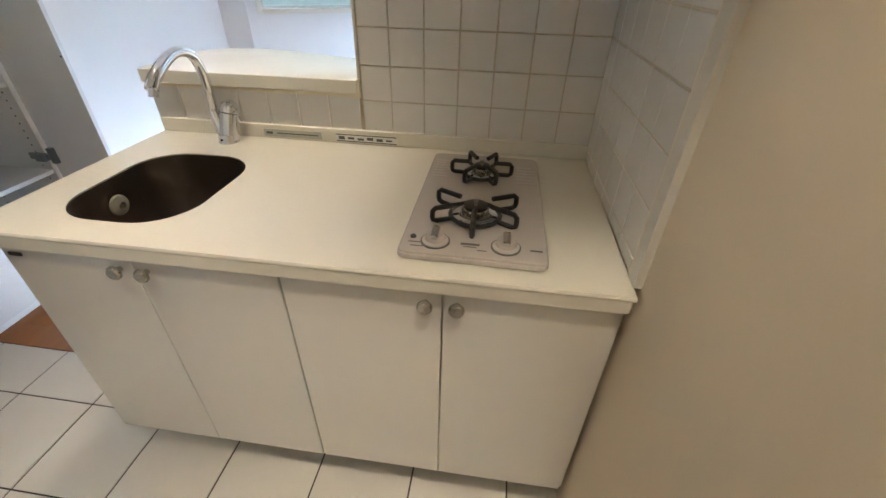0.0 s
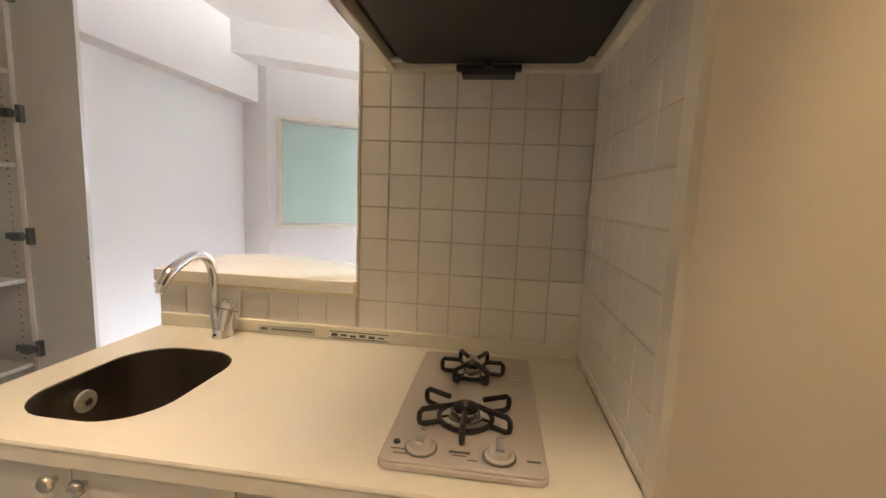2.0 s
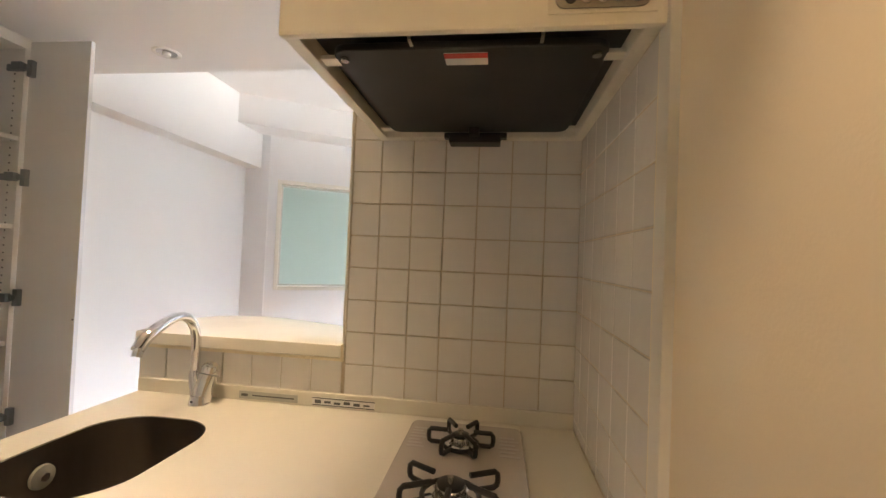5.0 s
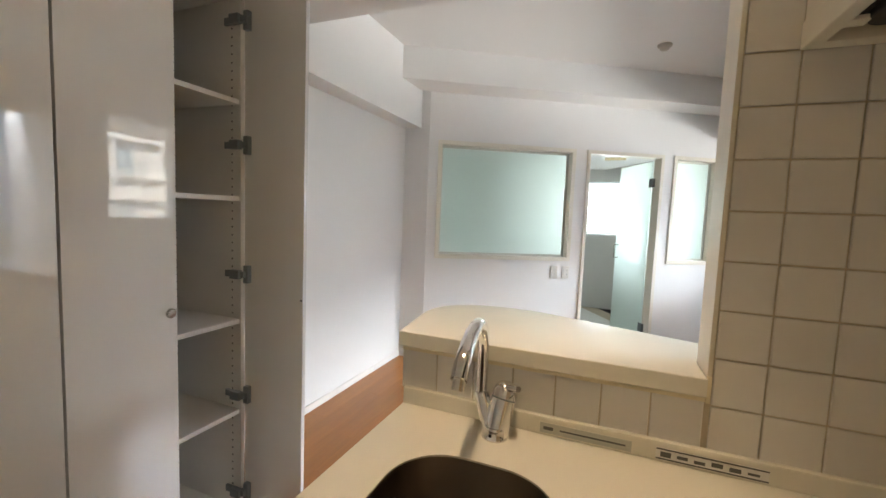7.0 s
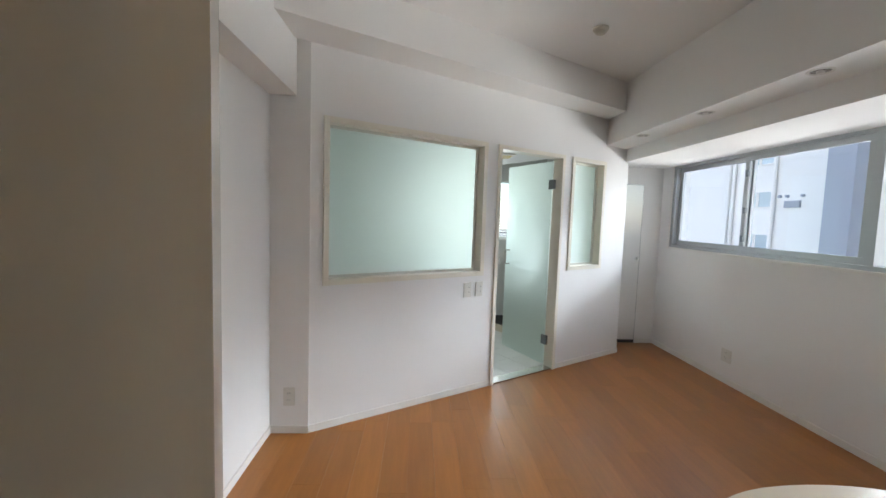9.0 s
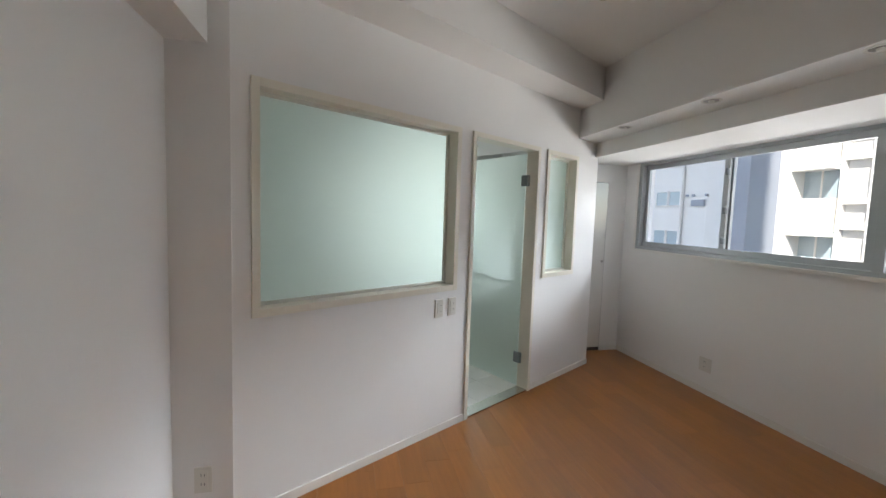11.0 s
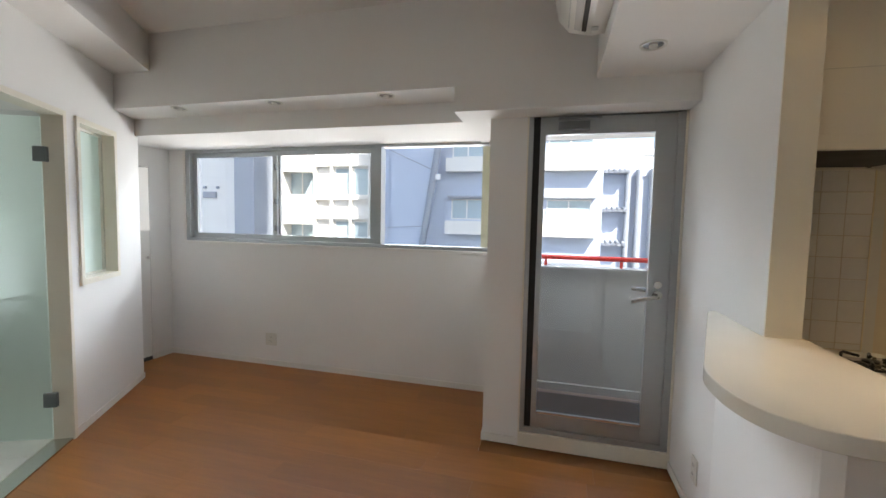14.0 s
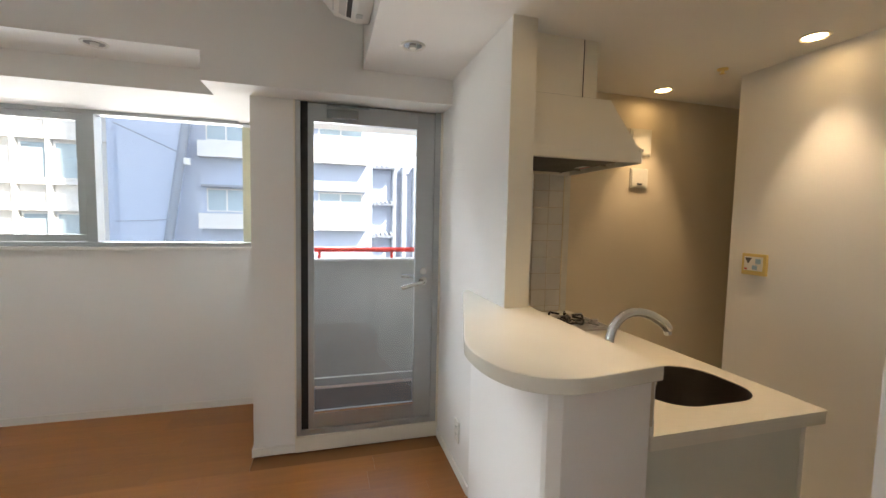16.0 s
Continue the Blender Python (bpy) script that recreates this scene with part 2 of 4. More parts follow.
structure("wall_closet", B(((1.525, 4.61, 0), (WIN + 0.2, 4.73, CL)), ((0.75, 4.61, 1.89), (1.525, 4.73, CL)), ((0.75, 4.61, 0), (0.95, 4.73, 1.89))), WALL, "white wall with a narrow closet door")
structure("wall_window", B(((WIN, 1.2, 0), (WIN + 0.2, 4.61, 1.18)), ((WIN, 1.2, 2.1), (WIN + 0.2, 4.61, CL)), ((WIN, 4.41, 1.18), (WIN + 0.2, 4.61, 2.1))), WALL, "white outer wall under a wide window")
structure("pillar", B(((0.992, 0.975, 0), (WIN + 0.2, 1.21, 2.3))), WALL, "white pillar between window and balcony door", "pillar")
structure("wall_balcony_door", B(((1.0, 0.1, 0), (1.18, 0.975, 0.03)), ((1.0, 0.1, 2.11), (1.18, 0.975, 2.3))), WALL, "white wall round the balcony door")
structure("beam_window", B(((0.79, 1.40, 2.22), (WIN, 4.61, CL)), ((1.09, 1.40, 2.085), (WIN, 4.61, 2.22)), ((0.79, 0.1, 2.075), (WIN, 1.40, CL))), CEIL, "white boxed beam along the window with a lower step", "beam")
structure("beam_left", B(((LEFT, 0.27, 2.15), (-1.868, 2.508, CL))), CEIL, "white boxed beam along the wall", "beam")
gb = structure("beam_partition", B(((-0.35, -0.30, 2.475), (3.3, 0.0, CL))), CEIL, "white boxed beam over the glazed partition", "beam")
to_glass_wall(gb)
structure("ceiling_living", B(((LEFT - 0.1, 0.61, CL), (WIN + 0.2, 6.1, CL + 0.1))), CEIL, "white papered ceiling", "ceiling")
structure("ceiling_kitchen", B(((LEFT - 0.1, -2.7, KCL), (0.79, 0.61, CL + 0.1))), CEIL, "lower white ceiling over the kitchen", "ceiling")
structure("wall_partition", B(((-0.012, 0.012, 0), (1.0, 0.1, KCL)), ((-0.02, 0.012, 0), (-0.012, 0.1, 1.02))), WALL, "white wall between kitchen and living room with a serving hatch")
bm = bmesh.new()
prism(bm, [(-0.02, 0.012), (-0.715, 0.012), (-0.715, 0.262), (-0.69, 0.288), (-0.67, 0.29), (0.36, 0.1025), (-0.02, 0.1025)], 0, 1.02)
structure("wall_hatch", bm, WALL, "low white wall under the serving counter")
structure("wall_kitchen_side", B(((TX + 0.012, -2.7, 0), (TX + 0.13, 0.012, KCL))), TAN, "beige papered kitchen side wall")
structure("wall_kitchen_back", B(((LEFT, -1.46, 0), (0.21, -1.34, KCL))), WALL, "white kitchen wall opposite the counter")
structure("wall_hall", B(((0.09, -2.7, 0), (0.21, -1.46, KCL)), ((0.05, -2.82, 0), (0.9, -2.7, KCL))), WALL, "white walls of the short hall")
structure("floor_slab", B(((LEFT - 0.1, -2.8, -0.2), (WIN + 0.2, 6.1, -0.016))), GROUTD, "floor slab", "floor")
structure("floor_kitchen", B(((LEFT, -2.7, -0.016), (TX + 0.02, -0.306, -0.003))), GROUTD, "white kitchen floor tiles with dark joints", "floor")
structure("floor_living", B(((LEFT, -0.306, -0.016), (1.0, 4.61, -0.010)), ((1.0, 1.21, -0.016), (WIN, 4.61, -0.010))), WOODBED, "orange-brown wooden plank floor", "floor")
# bathroom shell
structure("wall_bath_far", B(((LEFT, 5.9, 0), (-0.75, 6.02, CL)), ((0.45, 5.9, 0), (0.9, 6.02, CL)), ((-0.75, 5.9, 0), (0.45, 6.02, 1.15)), ((-0.75, 5.9, 2.0), (0.45, 6.02, CL))), WALL, "white bathroom wall with a window")
structure("wall_bath_side", B(((0.75, 4.16, 0), (0.87, 5.9, CL))), WALL, "white bathroom side wall")
bc = structure("ceiling_bath", B(((0.0, 0.1, 2.16), (3.0, 3.4, 2.2))), CEIL, "white bathroom ceiling", "ceiling")
to_glass_wall(bc)
bf = structure("floor_bath", B(((0.02, 0.1, -0.012), (3.0, 3.6, 0.002))), GROUT, "pale bathroom floor tiles", "floor")
to_glass_wall(bf)

# baseboards
structure("baseboard_left", B(((LEFT, 0.3, 0), (LEFT + 0.009, 2.508, 0.05)), ((LEFT, 2.499, 0), (-1.782, 2.508, 0.05))), BASE, "white baseboard", "baseboard")
bb = structure("baseboard_partition", B(((0, -0.009, 0), (1.538, 0, 0.05)), ((2.36, -0.009, 0), (3.388, 0, 0.05))), BASE, "white baseboard", "baseboard")
to_glass_wall(bb)
structure("baseboard_window", B(((WIN - 0.009, 1.21, 0), (WIN, 4.61, 0.05)), ((1.53, 4.601, 0), (WIN, 4.61, 0.05)), ((0.983, 0.98, 0), (0.992, 1.219, 0.05)), ((0.992, 1.21, 0), (WIN, 1.219, 0.05))), BASE, "white baseboard", "baseboard")
structure("baseboard_hatch", B(((0.36, 0.1, 0), (1.0, 0.109, 0.05)), ((-0.724, 0.012, 0), (-0.715, 0.262, 0.05))), BASE, "white baseboard", "baseboard")


# ---- partition windows and glass door ----
def frame_bars(s0, z0, s1, z1, w, y0, y1):
    return (("jamb", (s0, y0, z0), (s0 + w, y1, z1)), ("jamb", (s1 - w, y0, z0), (s1, y1, z1)), ("head", (s0 + w, y0, z1 - w), (s1 - w, y1, z1)), ("sill", (s0 + w, y0, z0), (s1 - w, y1, z0 + w)))


def partition_window(name, s0, z0, s1, z1, label):
    w = new(name)
    tagged(w, label, "window", kind="structure")
    for n, lo, hi in frame_bars(s0, z0, s1, z1, 0.038, -0.014, 0.1):
        part(n, B((lo, hi), bevel=0.003), TRIM, w)
    for n, lo, hi in frame_bars(s0 + 0.038, z0 + 0.038, s1 - 0.038, z1 - 0.038, 0.018, 0.066, 0.082):
        part("glazing_bead", B((lo, hi), bevel=0.002), PLATE, w)
    p = part("pane", B(((s0 + 0.045, 0.083, z0 + 0.045), (s1 - 0.045, 0.091, z1 - 0.045))), FROST, w, "pale green frosted glass")
    p.visible_shadow = False
    w.matrix_world = GWM
    return w


partition_window("window_partition_large", 0.08, 0.966, 1.42, 2.05, "wide frosted glass window in a cream frame")
partition_window("window_partition_small", 2.468, 0.96, 2.99, 2.05, "narrow frosted glass window in a cream frame")

gd = new("door_glass")
tagged(gd, "frosted glass bathroom door standing open", "door", kind="structure")
for n, lo, hi in frame_bars(1.538, -0.04, 2.36, 2.05, 0.034, -0.014, 0.1):
    if n != "sill":
        part(n, B((lo, hi), bevel=0.003), TRIM, gd)
part("threshold", B(((1.572, -0.004, 0.0), (2.326, 0.1, 0.012)), bevel=0.003), NICKEL, gd, "grey metal threshold")
gd.matrix_world = GWM
# the leaf, turned inwards on its hinges
leaf = new("door_leaf")
leaf.parent = gd
leaf.matrix_local = Matrix.Translation((2.319, 0.085, 0)) @ Matrix.Rotation(math.radians(84), 4, "Z")
lp = part("pane", B(((0.012, -0.005, 0.02), (0.70, 0.005, 2.0)), bevel=0.002), FROST, leaf, "pale green frosted glass")
lp.visible_shadow = False
for z in (0.27, 1.78):
    part("hinge", B(((-0.02, -0.016, z - 0.045), (0.05, 0.016, z + 0.045)), bevel=0.004), ALUD, leaf, "dark metal glass door hinge")
bm = bmesh.new()
tube(bm, [(0.63, 0.005, 0.95), (0.63, 0.05, 0.95), (0.63, 0.056, 0.96), (0.63, 0.056, 1.09), (0.63, 0.05, 1.10), (0.63, 0.005, 1.10)], 0.008)
part("handle", bm, NICKEL, leaf, "brushed metal pull handle", True)
bm = bmesh.new()
tube(bm, [(0.12, -0.005, 0.93), (0.12, -0.05, 0.93), (0.62, -0.05, 0.93), (0.62, -0.005, 0.93)], 0.008)
part("towel_bar", bm, CHROME, leaf, "slim chrome towel bar", True)

# closet door
cd = new("door_closet")
tagged(cd, "narrow white gloss closet door, closed", "door", kind="structure")
part("leaf", B(((0.952, 4.604, 0.04), (1.518, 4.626, 1.885)), bevel=0.002), GLOSS, cd)
# dark strips stand for the shade round the leaf
part("edge_shadow", B(((0.952, 4.615, 0.0), (1.525, 4.64, 0.04)), ((1.514, 4.612, 0.04), (1.525, 4.64, 1.89)), ((0.952, 4.612, 1.880), (1.525, 4.64, 1.89))), SHADOWGAP, cd)
part("knob", C(((1.475, 4.604, 1.02), (1.475, 4.585, 1.02), 0.008), ((1.475, 4.588, 1.02), (1.475, 4.578, 1.02), 0.016)), CHROME, cd, "chrome knob", True)


# ---- wide window ----
ww = new("window_wide")
tagged(ww, "wide grey aluminium window with sliding and fixed panes", "window", kind="structure")
X0, X1 = WIN - 0.004, WIN + 0.09


def bar(name, lo, hi, parent, material=ALU, bevel=0.003):
    return part(name, B((lo, hi), bevel=bevel), material, parent)


bar("outer_frame", (X0, 1.21, 2.06), (X1, 4.40, 2.098), ww)
bar("outer_frame", (X0, 1.21, 1.185), (X1, 4.40, 1.215), ww)
bar("outer_frame", (X0, 4.35, 1.215), (X1, 4.40, 2.06), ww)
bar("mullion", (X0 - 0.004, 2.275, 1.215), (X1, 2.335, 2.06), ww)
bar("window_sill", (X0 - 0.02, 1.21, 1.160), (X1, 4.43, 1.184), ww, BASE)
bar("reveal", (X0 - 0.006, 4.40, 1.185), (X1, 4.43, 2.098), ww, BASE)
for y0, y1, x in ((3.33, 4.35, WIN + 0.055), (2.335, 3.39, WIN + 0.02)):
    s = new("sash")
    s.parent = ww
    for n, lo, hi in (("rail", (x - 0.014, y0, 2.012), (x + 0.014, y1, 2.058)), ("rail", (x - 0.014, y0, 1.217), (x + 0.014, y1, 1.265)), ("stile", (x - 0.014, y0, 1.265), (x + 0.014, y0 + 0.048, 2.012)), ("stile", (x - 0.014, y1 - 0.048, 1.265), (x + 0.014, y1, 2.012))):
        bar(n, lo, hi, s)
    g = part("pane", B(((x - 0.003, y0 + 0.04, 1.26), (x + 0.003, y1 - 0.04, 2.02))), CLEAR, s)
    g.visible_shadow = False
g = part("pane", B(((WIN + 0.04, 1.2, 1.21), (WIN + 0.046, 2.28, 2.065))), CLEAR, ww)
g.visible_shadow = False
for z in (1.33, 1.58, 1.90):
    part("latch", B(((WIN - 0.012, 3.335, z - 0.025), (WIN + 0.008, 3.362, z + 0.025)), ((WIN - 0.02, 3.34, z - 0.008), (WIN - 0.01, 3.358, z + 0.03)), bevel=0.003), ALUD, ww, "dark sash latch")
part("blind_bracket", B(((WIN - 0.05, 1.23, 2.05), (WIN - 0.01, 1.33, 2.082)), bevel=0.004), PLATE, ww, "white bracket")

# ---- balcony door ----
bd = new("door_balcony")
tagged(bd, "grey aluminium glazed balcony door, closed", "door", kind="structure")
D0 = 0.988
bar("outer_frame", (D0, 0.112, 2.075), (D0 + 0.09, 0.972, 2.11), bd)
bar("outer_frame", (D0, 0.112, 0.095), (D0 + 0.09, 0.150, 2.075), bd)
bar("outer_frame", (D0, 0.945, 0.095), (D0 + 0.09, 0.972, 2.075), bd)
bar("outer_frame", (D0, 0.150, 0.095), (D0 + 0.09, 0.945, 0.128), bd)
bar("step", (D0 - 0.012, 0.10, 0.0), (D0 + 0.10, 0.98, 0.094), bd, TRIM)
bar("casing", (D0 - 0.008, 0.100, 0.095), (D0 + 0.02, 0.112, 2.118), bd, TRIM)
bar("casing", (D0 - 0.008, 0.972, 0.095), (D0 + 0.004, 0.982, 2.118), bd, TRIM)
bar("gasket", (D0 + 0.015, 0.905, 0.128), (D0 + 0.06, 0.945, 2.075), bd, RUBBER, 0.0)
dl = new("door_leaf")
dl.parent = bd
L0 = D0 + 0.012
for n, lo, hi in (("stile", (L0, 0.15, 0.13), (L0 + 0.036, 0.262, 2.07)), ("stile", (L0, 0.872, 0.13), (L0 + 0.036, 0.905, 2.07)), ("rail", (L0, 0.262, 1.965), (L0 + 0.036, 0.872, 2.07)), ("rail", (L0, 0.262, 0.13), (L0 + 0.036, 0.872, 0.228))):
    bar(n, lo, hi, dl)
g = part("pane", B(((L0 + 0.015, 0.255, 0.22), (L0 + 0.021, 0.88, 1.97))), CLEAR, dl)
g.visible_shadow = False
part("bead", B(((L0 - 0.003, 0.262, 0.222), (L0 + 0.002, 0.872, 0.234))), CHROME, dl, "bright bottom glazing bead")
part("outer_lever", C(((L0 + 0.075, 0.20, 1.035), (L0 + 0.075, 0.335, 1.045), 0.011)), NICKEL, dl, "outer lever seen through the glass", True)
part("rosette", C(((L0, 0.21, 1.022), (L0 - 0.008, 0.21, 1.022), 0.027)), NICKEL, dl, smooth=True)
part("lock", C(((L0, 0.21, 1.085), (L0 - 0.012, 0.21, 1.085), 0.021)), NICKEL, dl, "chrome lock rosette", True)
bm = bmesh.new()
tube(bm, [(L0, 0.215, 1.02), (L0 - 0.04, 0.215, 1.02), (L0 - 0.052, 0.228, 1.019), (L0 - 0.055, 0.28, 1.008), (L0 - 0.053, 0.355, 0.985)], [0.013, 0.012, 0.0125, 0.013, 0.0125], 16)
part("lever_handle", bm, NICKEL, dl, "chrome lever handle", True)
bm = bmesh.new()
box(bm, (L0 - 0.04, 0.62, 1.985), (L0, 0.80, 2.035), 0.006)
box(bm, (L0 - 0.055, 0.56, 2.045), (L0 - 0.035, 0.80, 2.057), 0.003)
part("door_closer", bm, ALUD, dl, "grey door closer")


# ---- balcony ----
structure("balcony_floor", B(((1.19, -1.4, -0.12), (2.25, 0.975, -0.02))), BALC, "brown vinyl balcony floor", "floor")
structure("balcony_parapet", B(((2.05, -1.4, -0.02), (2.2, 1.75, 1.04)), ((2.03, -1.4, 1.04), (2.22, 1.75, 1.062)), ((2.02, -1.4, -0.02), (2.05, 0.975, 0.045))), CONCRETE, "grey painted concrete balcony parapet")
structure("balcony_side_wall", B(((1.19, -1.5, -0.12), (2.2, -1.4, 2.6))), CONCRETE, "concrete balcony end wall")
structure("balcony_ceiling", B(((0.83, -1.4, 2.45), (2.25, 0.975, 2.6))), CONCRETE, "concrete slab over the balcony", "ceiling")
structure("pillar_outer_face", B(((WIN + 0.204, 1.05, -0.1), (WIN + 0.35, 1.42, 3.0))), YELLOWW, "pale yellow outer pillar", "pillar")
rail = base("balcony_rail", "red painted tube handrail on the parapet", "handrail", at=(2.12, 0.4, 1.062))
part("tube", C(((0, -1.7, 0.075), (0, 0.5, 0.075), 0.021)), RED, rail, smooth=True)
for y in (-1.4, -0.16, 0.46):
    part("post", C(((0, y, 0), (0, y, 0.075), 0.013)), RED, rail, smooth=True)


# ---- kitchen counter and cabinets ----
SINK = rounded(-0.592, -0.578, -0.268, -0.185, 0.12, 10)
ct = base("worktop", "cream solid-surface kitchen worktop with rounded front edge", "worktop", at=(0, 0, 0.825))
bm = bmesh.new()
loops = []
for pts in (rounded(-0.703, -0.655, 0.684, 0.0, 0.012, 4), SINK):
    vs = [bm.verts.new((x, y, 0.04)) for x, y in pts]
    loops.append([bm.edges.new((vs[i], vs[(i + 1) % len(vs)])) for i in range(len(vs))])
bmesh.ops.triangle_fill(bm, use_beauty=True, use_dissolve=False, edges=loops[0] + loops[1])
g = bmesh.ops.extrude_face_region(bm, geom=bm.faces[:])
for v in g["geom"]:
    if isinstance(v, bmesh.types.BMVert):
        v.co.z = 0.0
part("slab", bm, COUNTER, ct)
part("front_edge", C(((-0.70, -0.651, 0.034), (0.684, -0.651, 0.034), 0.0062)), COUNTER, ct, smooth=True)
part("upstand", B(((-0.703, -0.016, 0.04), (0.684, -0.001, 0.084)), bevel=0.004), COUNTER, ct)

sk = base("sink", "oval-cornered brushed steel sink bowl under the worktop", "sink", at=(-0.43, -0.3815, 0.70))
bm = bmesh.new()
prev = None
for k, (sc, z) in enumerate(((0.998, 0.161), (0.990, 0.12), (0.96, 0.0), (0.90, -0.035), (0.75, -0.05), (0.12, -0.056))):
    ring = [bm.verts.new(((x + 0.43) * sc, (y + 0.3815) * sc, z)) for x, y in SINK]
    if prev:
        for i in range(len(ring)):
            bm.faces.new((prev[i], prev[(i + 1) % len(ring)], ring[(i + 1) % len(ring)], ring[i]))
    prev = ring
bm.faces.new(prev)
part("bowl", bm, STEEL, sk, smooth=True)
bm = bmesh.new()
turned(bm, [(0.0, 0.006), (0.02, 0.006), (0.027, 0.003), (0.028, -0.004)], (-0.151, -0.012, 0.092), "X")
of = part("overflow_cover", bm, SILVERL, sk, "grey round overflow cover", True)
bm = bmesh.new()
turned(bm, [(0.0, 0.010), (0.010, 0.010), (0.012, 0.005)], (-0.151, -0.012, 0.092), "X", 6)
part("nut", bm, CHROME, of)
bm = bmesh.new()
turned(bm, [(0.0, 0.004), (0.05, 0.004), (0.062, 0.001), (0.064, -0.004)], (0.0, 0.06, -0.05))
part("drain_cover", bm, BLACK, sk, "dark drain cover", True)

fc = base("faucet", "chrome single-lever kitchen faucet with swan-neck spout", "faucet", at=(-0.436, -0.073, 0.865))
bm = bmesh.new()
turned(bm, [(0.0, 0.0), (0.031, 0.0), (0.031, 0.004), (0.029, 0.007), (0.028, 0.022), (0.026, 0.028), (0.0, 0.030)], (0, 0, 0), seg=32)
tube(bm, [(0.002, 0.0, 0.004), (0.006, 0.012, 0.045), (0.011, 0.025, 0.082)], [0.0275, 0.028, 0.0285], 28)
tube(bm, [(-0.006, 0.002, 0.006), (-0.026, 0.017, 0.045), (-0.044, 0.030, 0.082)], [0.020, 0.020, 0.0185], 24)
bd_f = part("body", bm, CHROME, fc, smooth=True)
part("drip_hole", C(((-0.004, -0.0285, 0.014), (-0.004, -0.0305, 0.014), 0.0035)), RUBBER, bd_f)
part("seam", C(((0.0108, 0.0245, 0.0815), (0.0112, 0.0255, 0.0845), 0.0288), seg=28), ALUD, fc, "dark joint ring", True)
bm = bmesh.new()
tube(bm, [(0.0112, 0.0255, 0.0845), (0.0135, 0.030, 0.098), (0.0155, 0.034, 0.109), (0.0170, 0.037, 0.117), (0.018, 0.039, 0.121)], [0.0285, 0.0295, 0.026, 0.016, 0.004], 28)
lv = part("lever", bm, CHROME, fc, "rounded chrome lever", True)
bm = bmesh.new()
tube(bm, [(0.020, 0.020, 0.112), (0.034, 0.008, 0.119), (0.050, -0.006, 0.124)], [0.011, 0.010, 0.007], 12)
part("lever_tongue", bm, CHROME, lv, smooth=True)
neck = [(0.032, 0.080), (0.034, 0.125), (0.034, 0.160), (0.030, 0.194), (0.020, 0.225), (0.003, 0.248), (-0.020, 0.263), (-0.048, 0.270), (-0.078, 0.270), (-0.108, 0.264), (-0.137, 0.254), (-0.165, 0.240), (-0.190, 0.226), (-0.210, 0.206)]
bm = bmesh.new()
pts = [(-0.046 + 0.024 * (0.034 - y) / 0.25, y, z) for y, z in neck]
tube(bm, pts, [0.0145] * 8 + [0.0148, 0.0154, 0.016, 0.0165, 0.0168, 0.0162], 20)
part("spout", bm, CHROME, fc, smooth=True)
part("collar", C(((-0.0455, 0.0315, 0.076), (-0.046, 0.0325, 0.086), 0.0165)), CHROME, fc, smooth=True)
e = Vector(pts[-1])
part("aerator", C((e + Vector((0, 0.006, 0.004)), e + Vector((0.0, -0.002, -0.018)), 0.0125)), CHROME, fc, smooth=True)


def base_cabinet(x0, xm, x1, label, side):
    c = base("base_cabinet", label, "cabinet", "kitchen base cabinets", at=((x0 + x1) / 2, -0.3, 0))
    o = Vector(c.location)
    top = 0.62 if side else 0.815
    part("body", B(((x0 - o.x, -0.312, 0.132), (x1 - o.x, 0.28, top))), SIDE if side else CARC, c)
    if side:
        part("side_panel", B(((x0 - o.x, -0.312, top), (x0 - o.x + 0.018, 0.28, 0.822))), SIDE, c, "grey-green end panel")
        part("side_panel", B(((x1 - o.x - 0.018, -0.312, top), (x1 - o.x, 0.28, 0.815))), CARC, c)
        part("back_rail", B(((x0 - o.x + 0.018, 0.262, top), (x1 - o.x - 0.018, 0.28, 0.815))), CARC, c)
    part("plinth", B(((x0 - o.x + (0.03 if side else 0), -0.19, 0), (x1 - o.x, 0.26, 0.132))), CARC, c, "white recessed plinth")
    # solid dark strip, painted shade under the worktop
    part("gap_shade", B(((x0 - o.x, -0.322, 0.806), (x1 - o.x, -0.297, 0.824))), SHADOWGAP, c)
    if not side:
        part("filler", B(((x1 - o.x, -0.325, 0.132), (x1 - o.x + 0.008, -0.302, 0.824))), GLOSS, c, "white filler strip")
    for a, b, kx in ((x0, xm, xm - 0.034), (xm, x1, xm + 0.030)):
        d = part("door", B(((a - o.x + 0.0015, -0.335, 0.135), (b - o.x - 0.0015, -0.315, 0.808)), bevel=0.0015), GLOSS, c, "white high-gloss door")
        bm = bmesh.new()
        turned(bm, [(0.0, 0.026), (0.013, 0.025), (0.0165, 0.020), (0.0165, 0.015), (0.008, 0.012), (0.006, 0.0)], (kx - o.x, -0.335, 0.784), "Y", 20)
        part("knob", bm, NICKEL, d, "brushed nickel knob", True)
    return c


base_cabinet(-0.662, -0.343, -0.011, "white gloss sink cabinet with two doors", True)
base_cabinet(-0.009, 0.333, 0.676, "white gloss cabinet under the gas stove", False)
ss = base("towel_slot", "small dark slot on the cabinet edge", "fitting", at=(-0.625, -0.635, 0.795))
part("slot", B(((-0.02, -0.003, -0.005), (0.012, 0.0, 0.003))), SHADOWGAP, ss)

# sill of the serving hatch: straight to the kitchen, bowed to the living room
hs = base("hatch_counter", "cream serving counter with a rounded bowed front", "counter", at=(0, 0, 1.02))
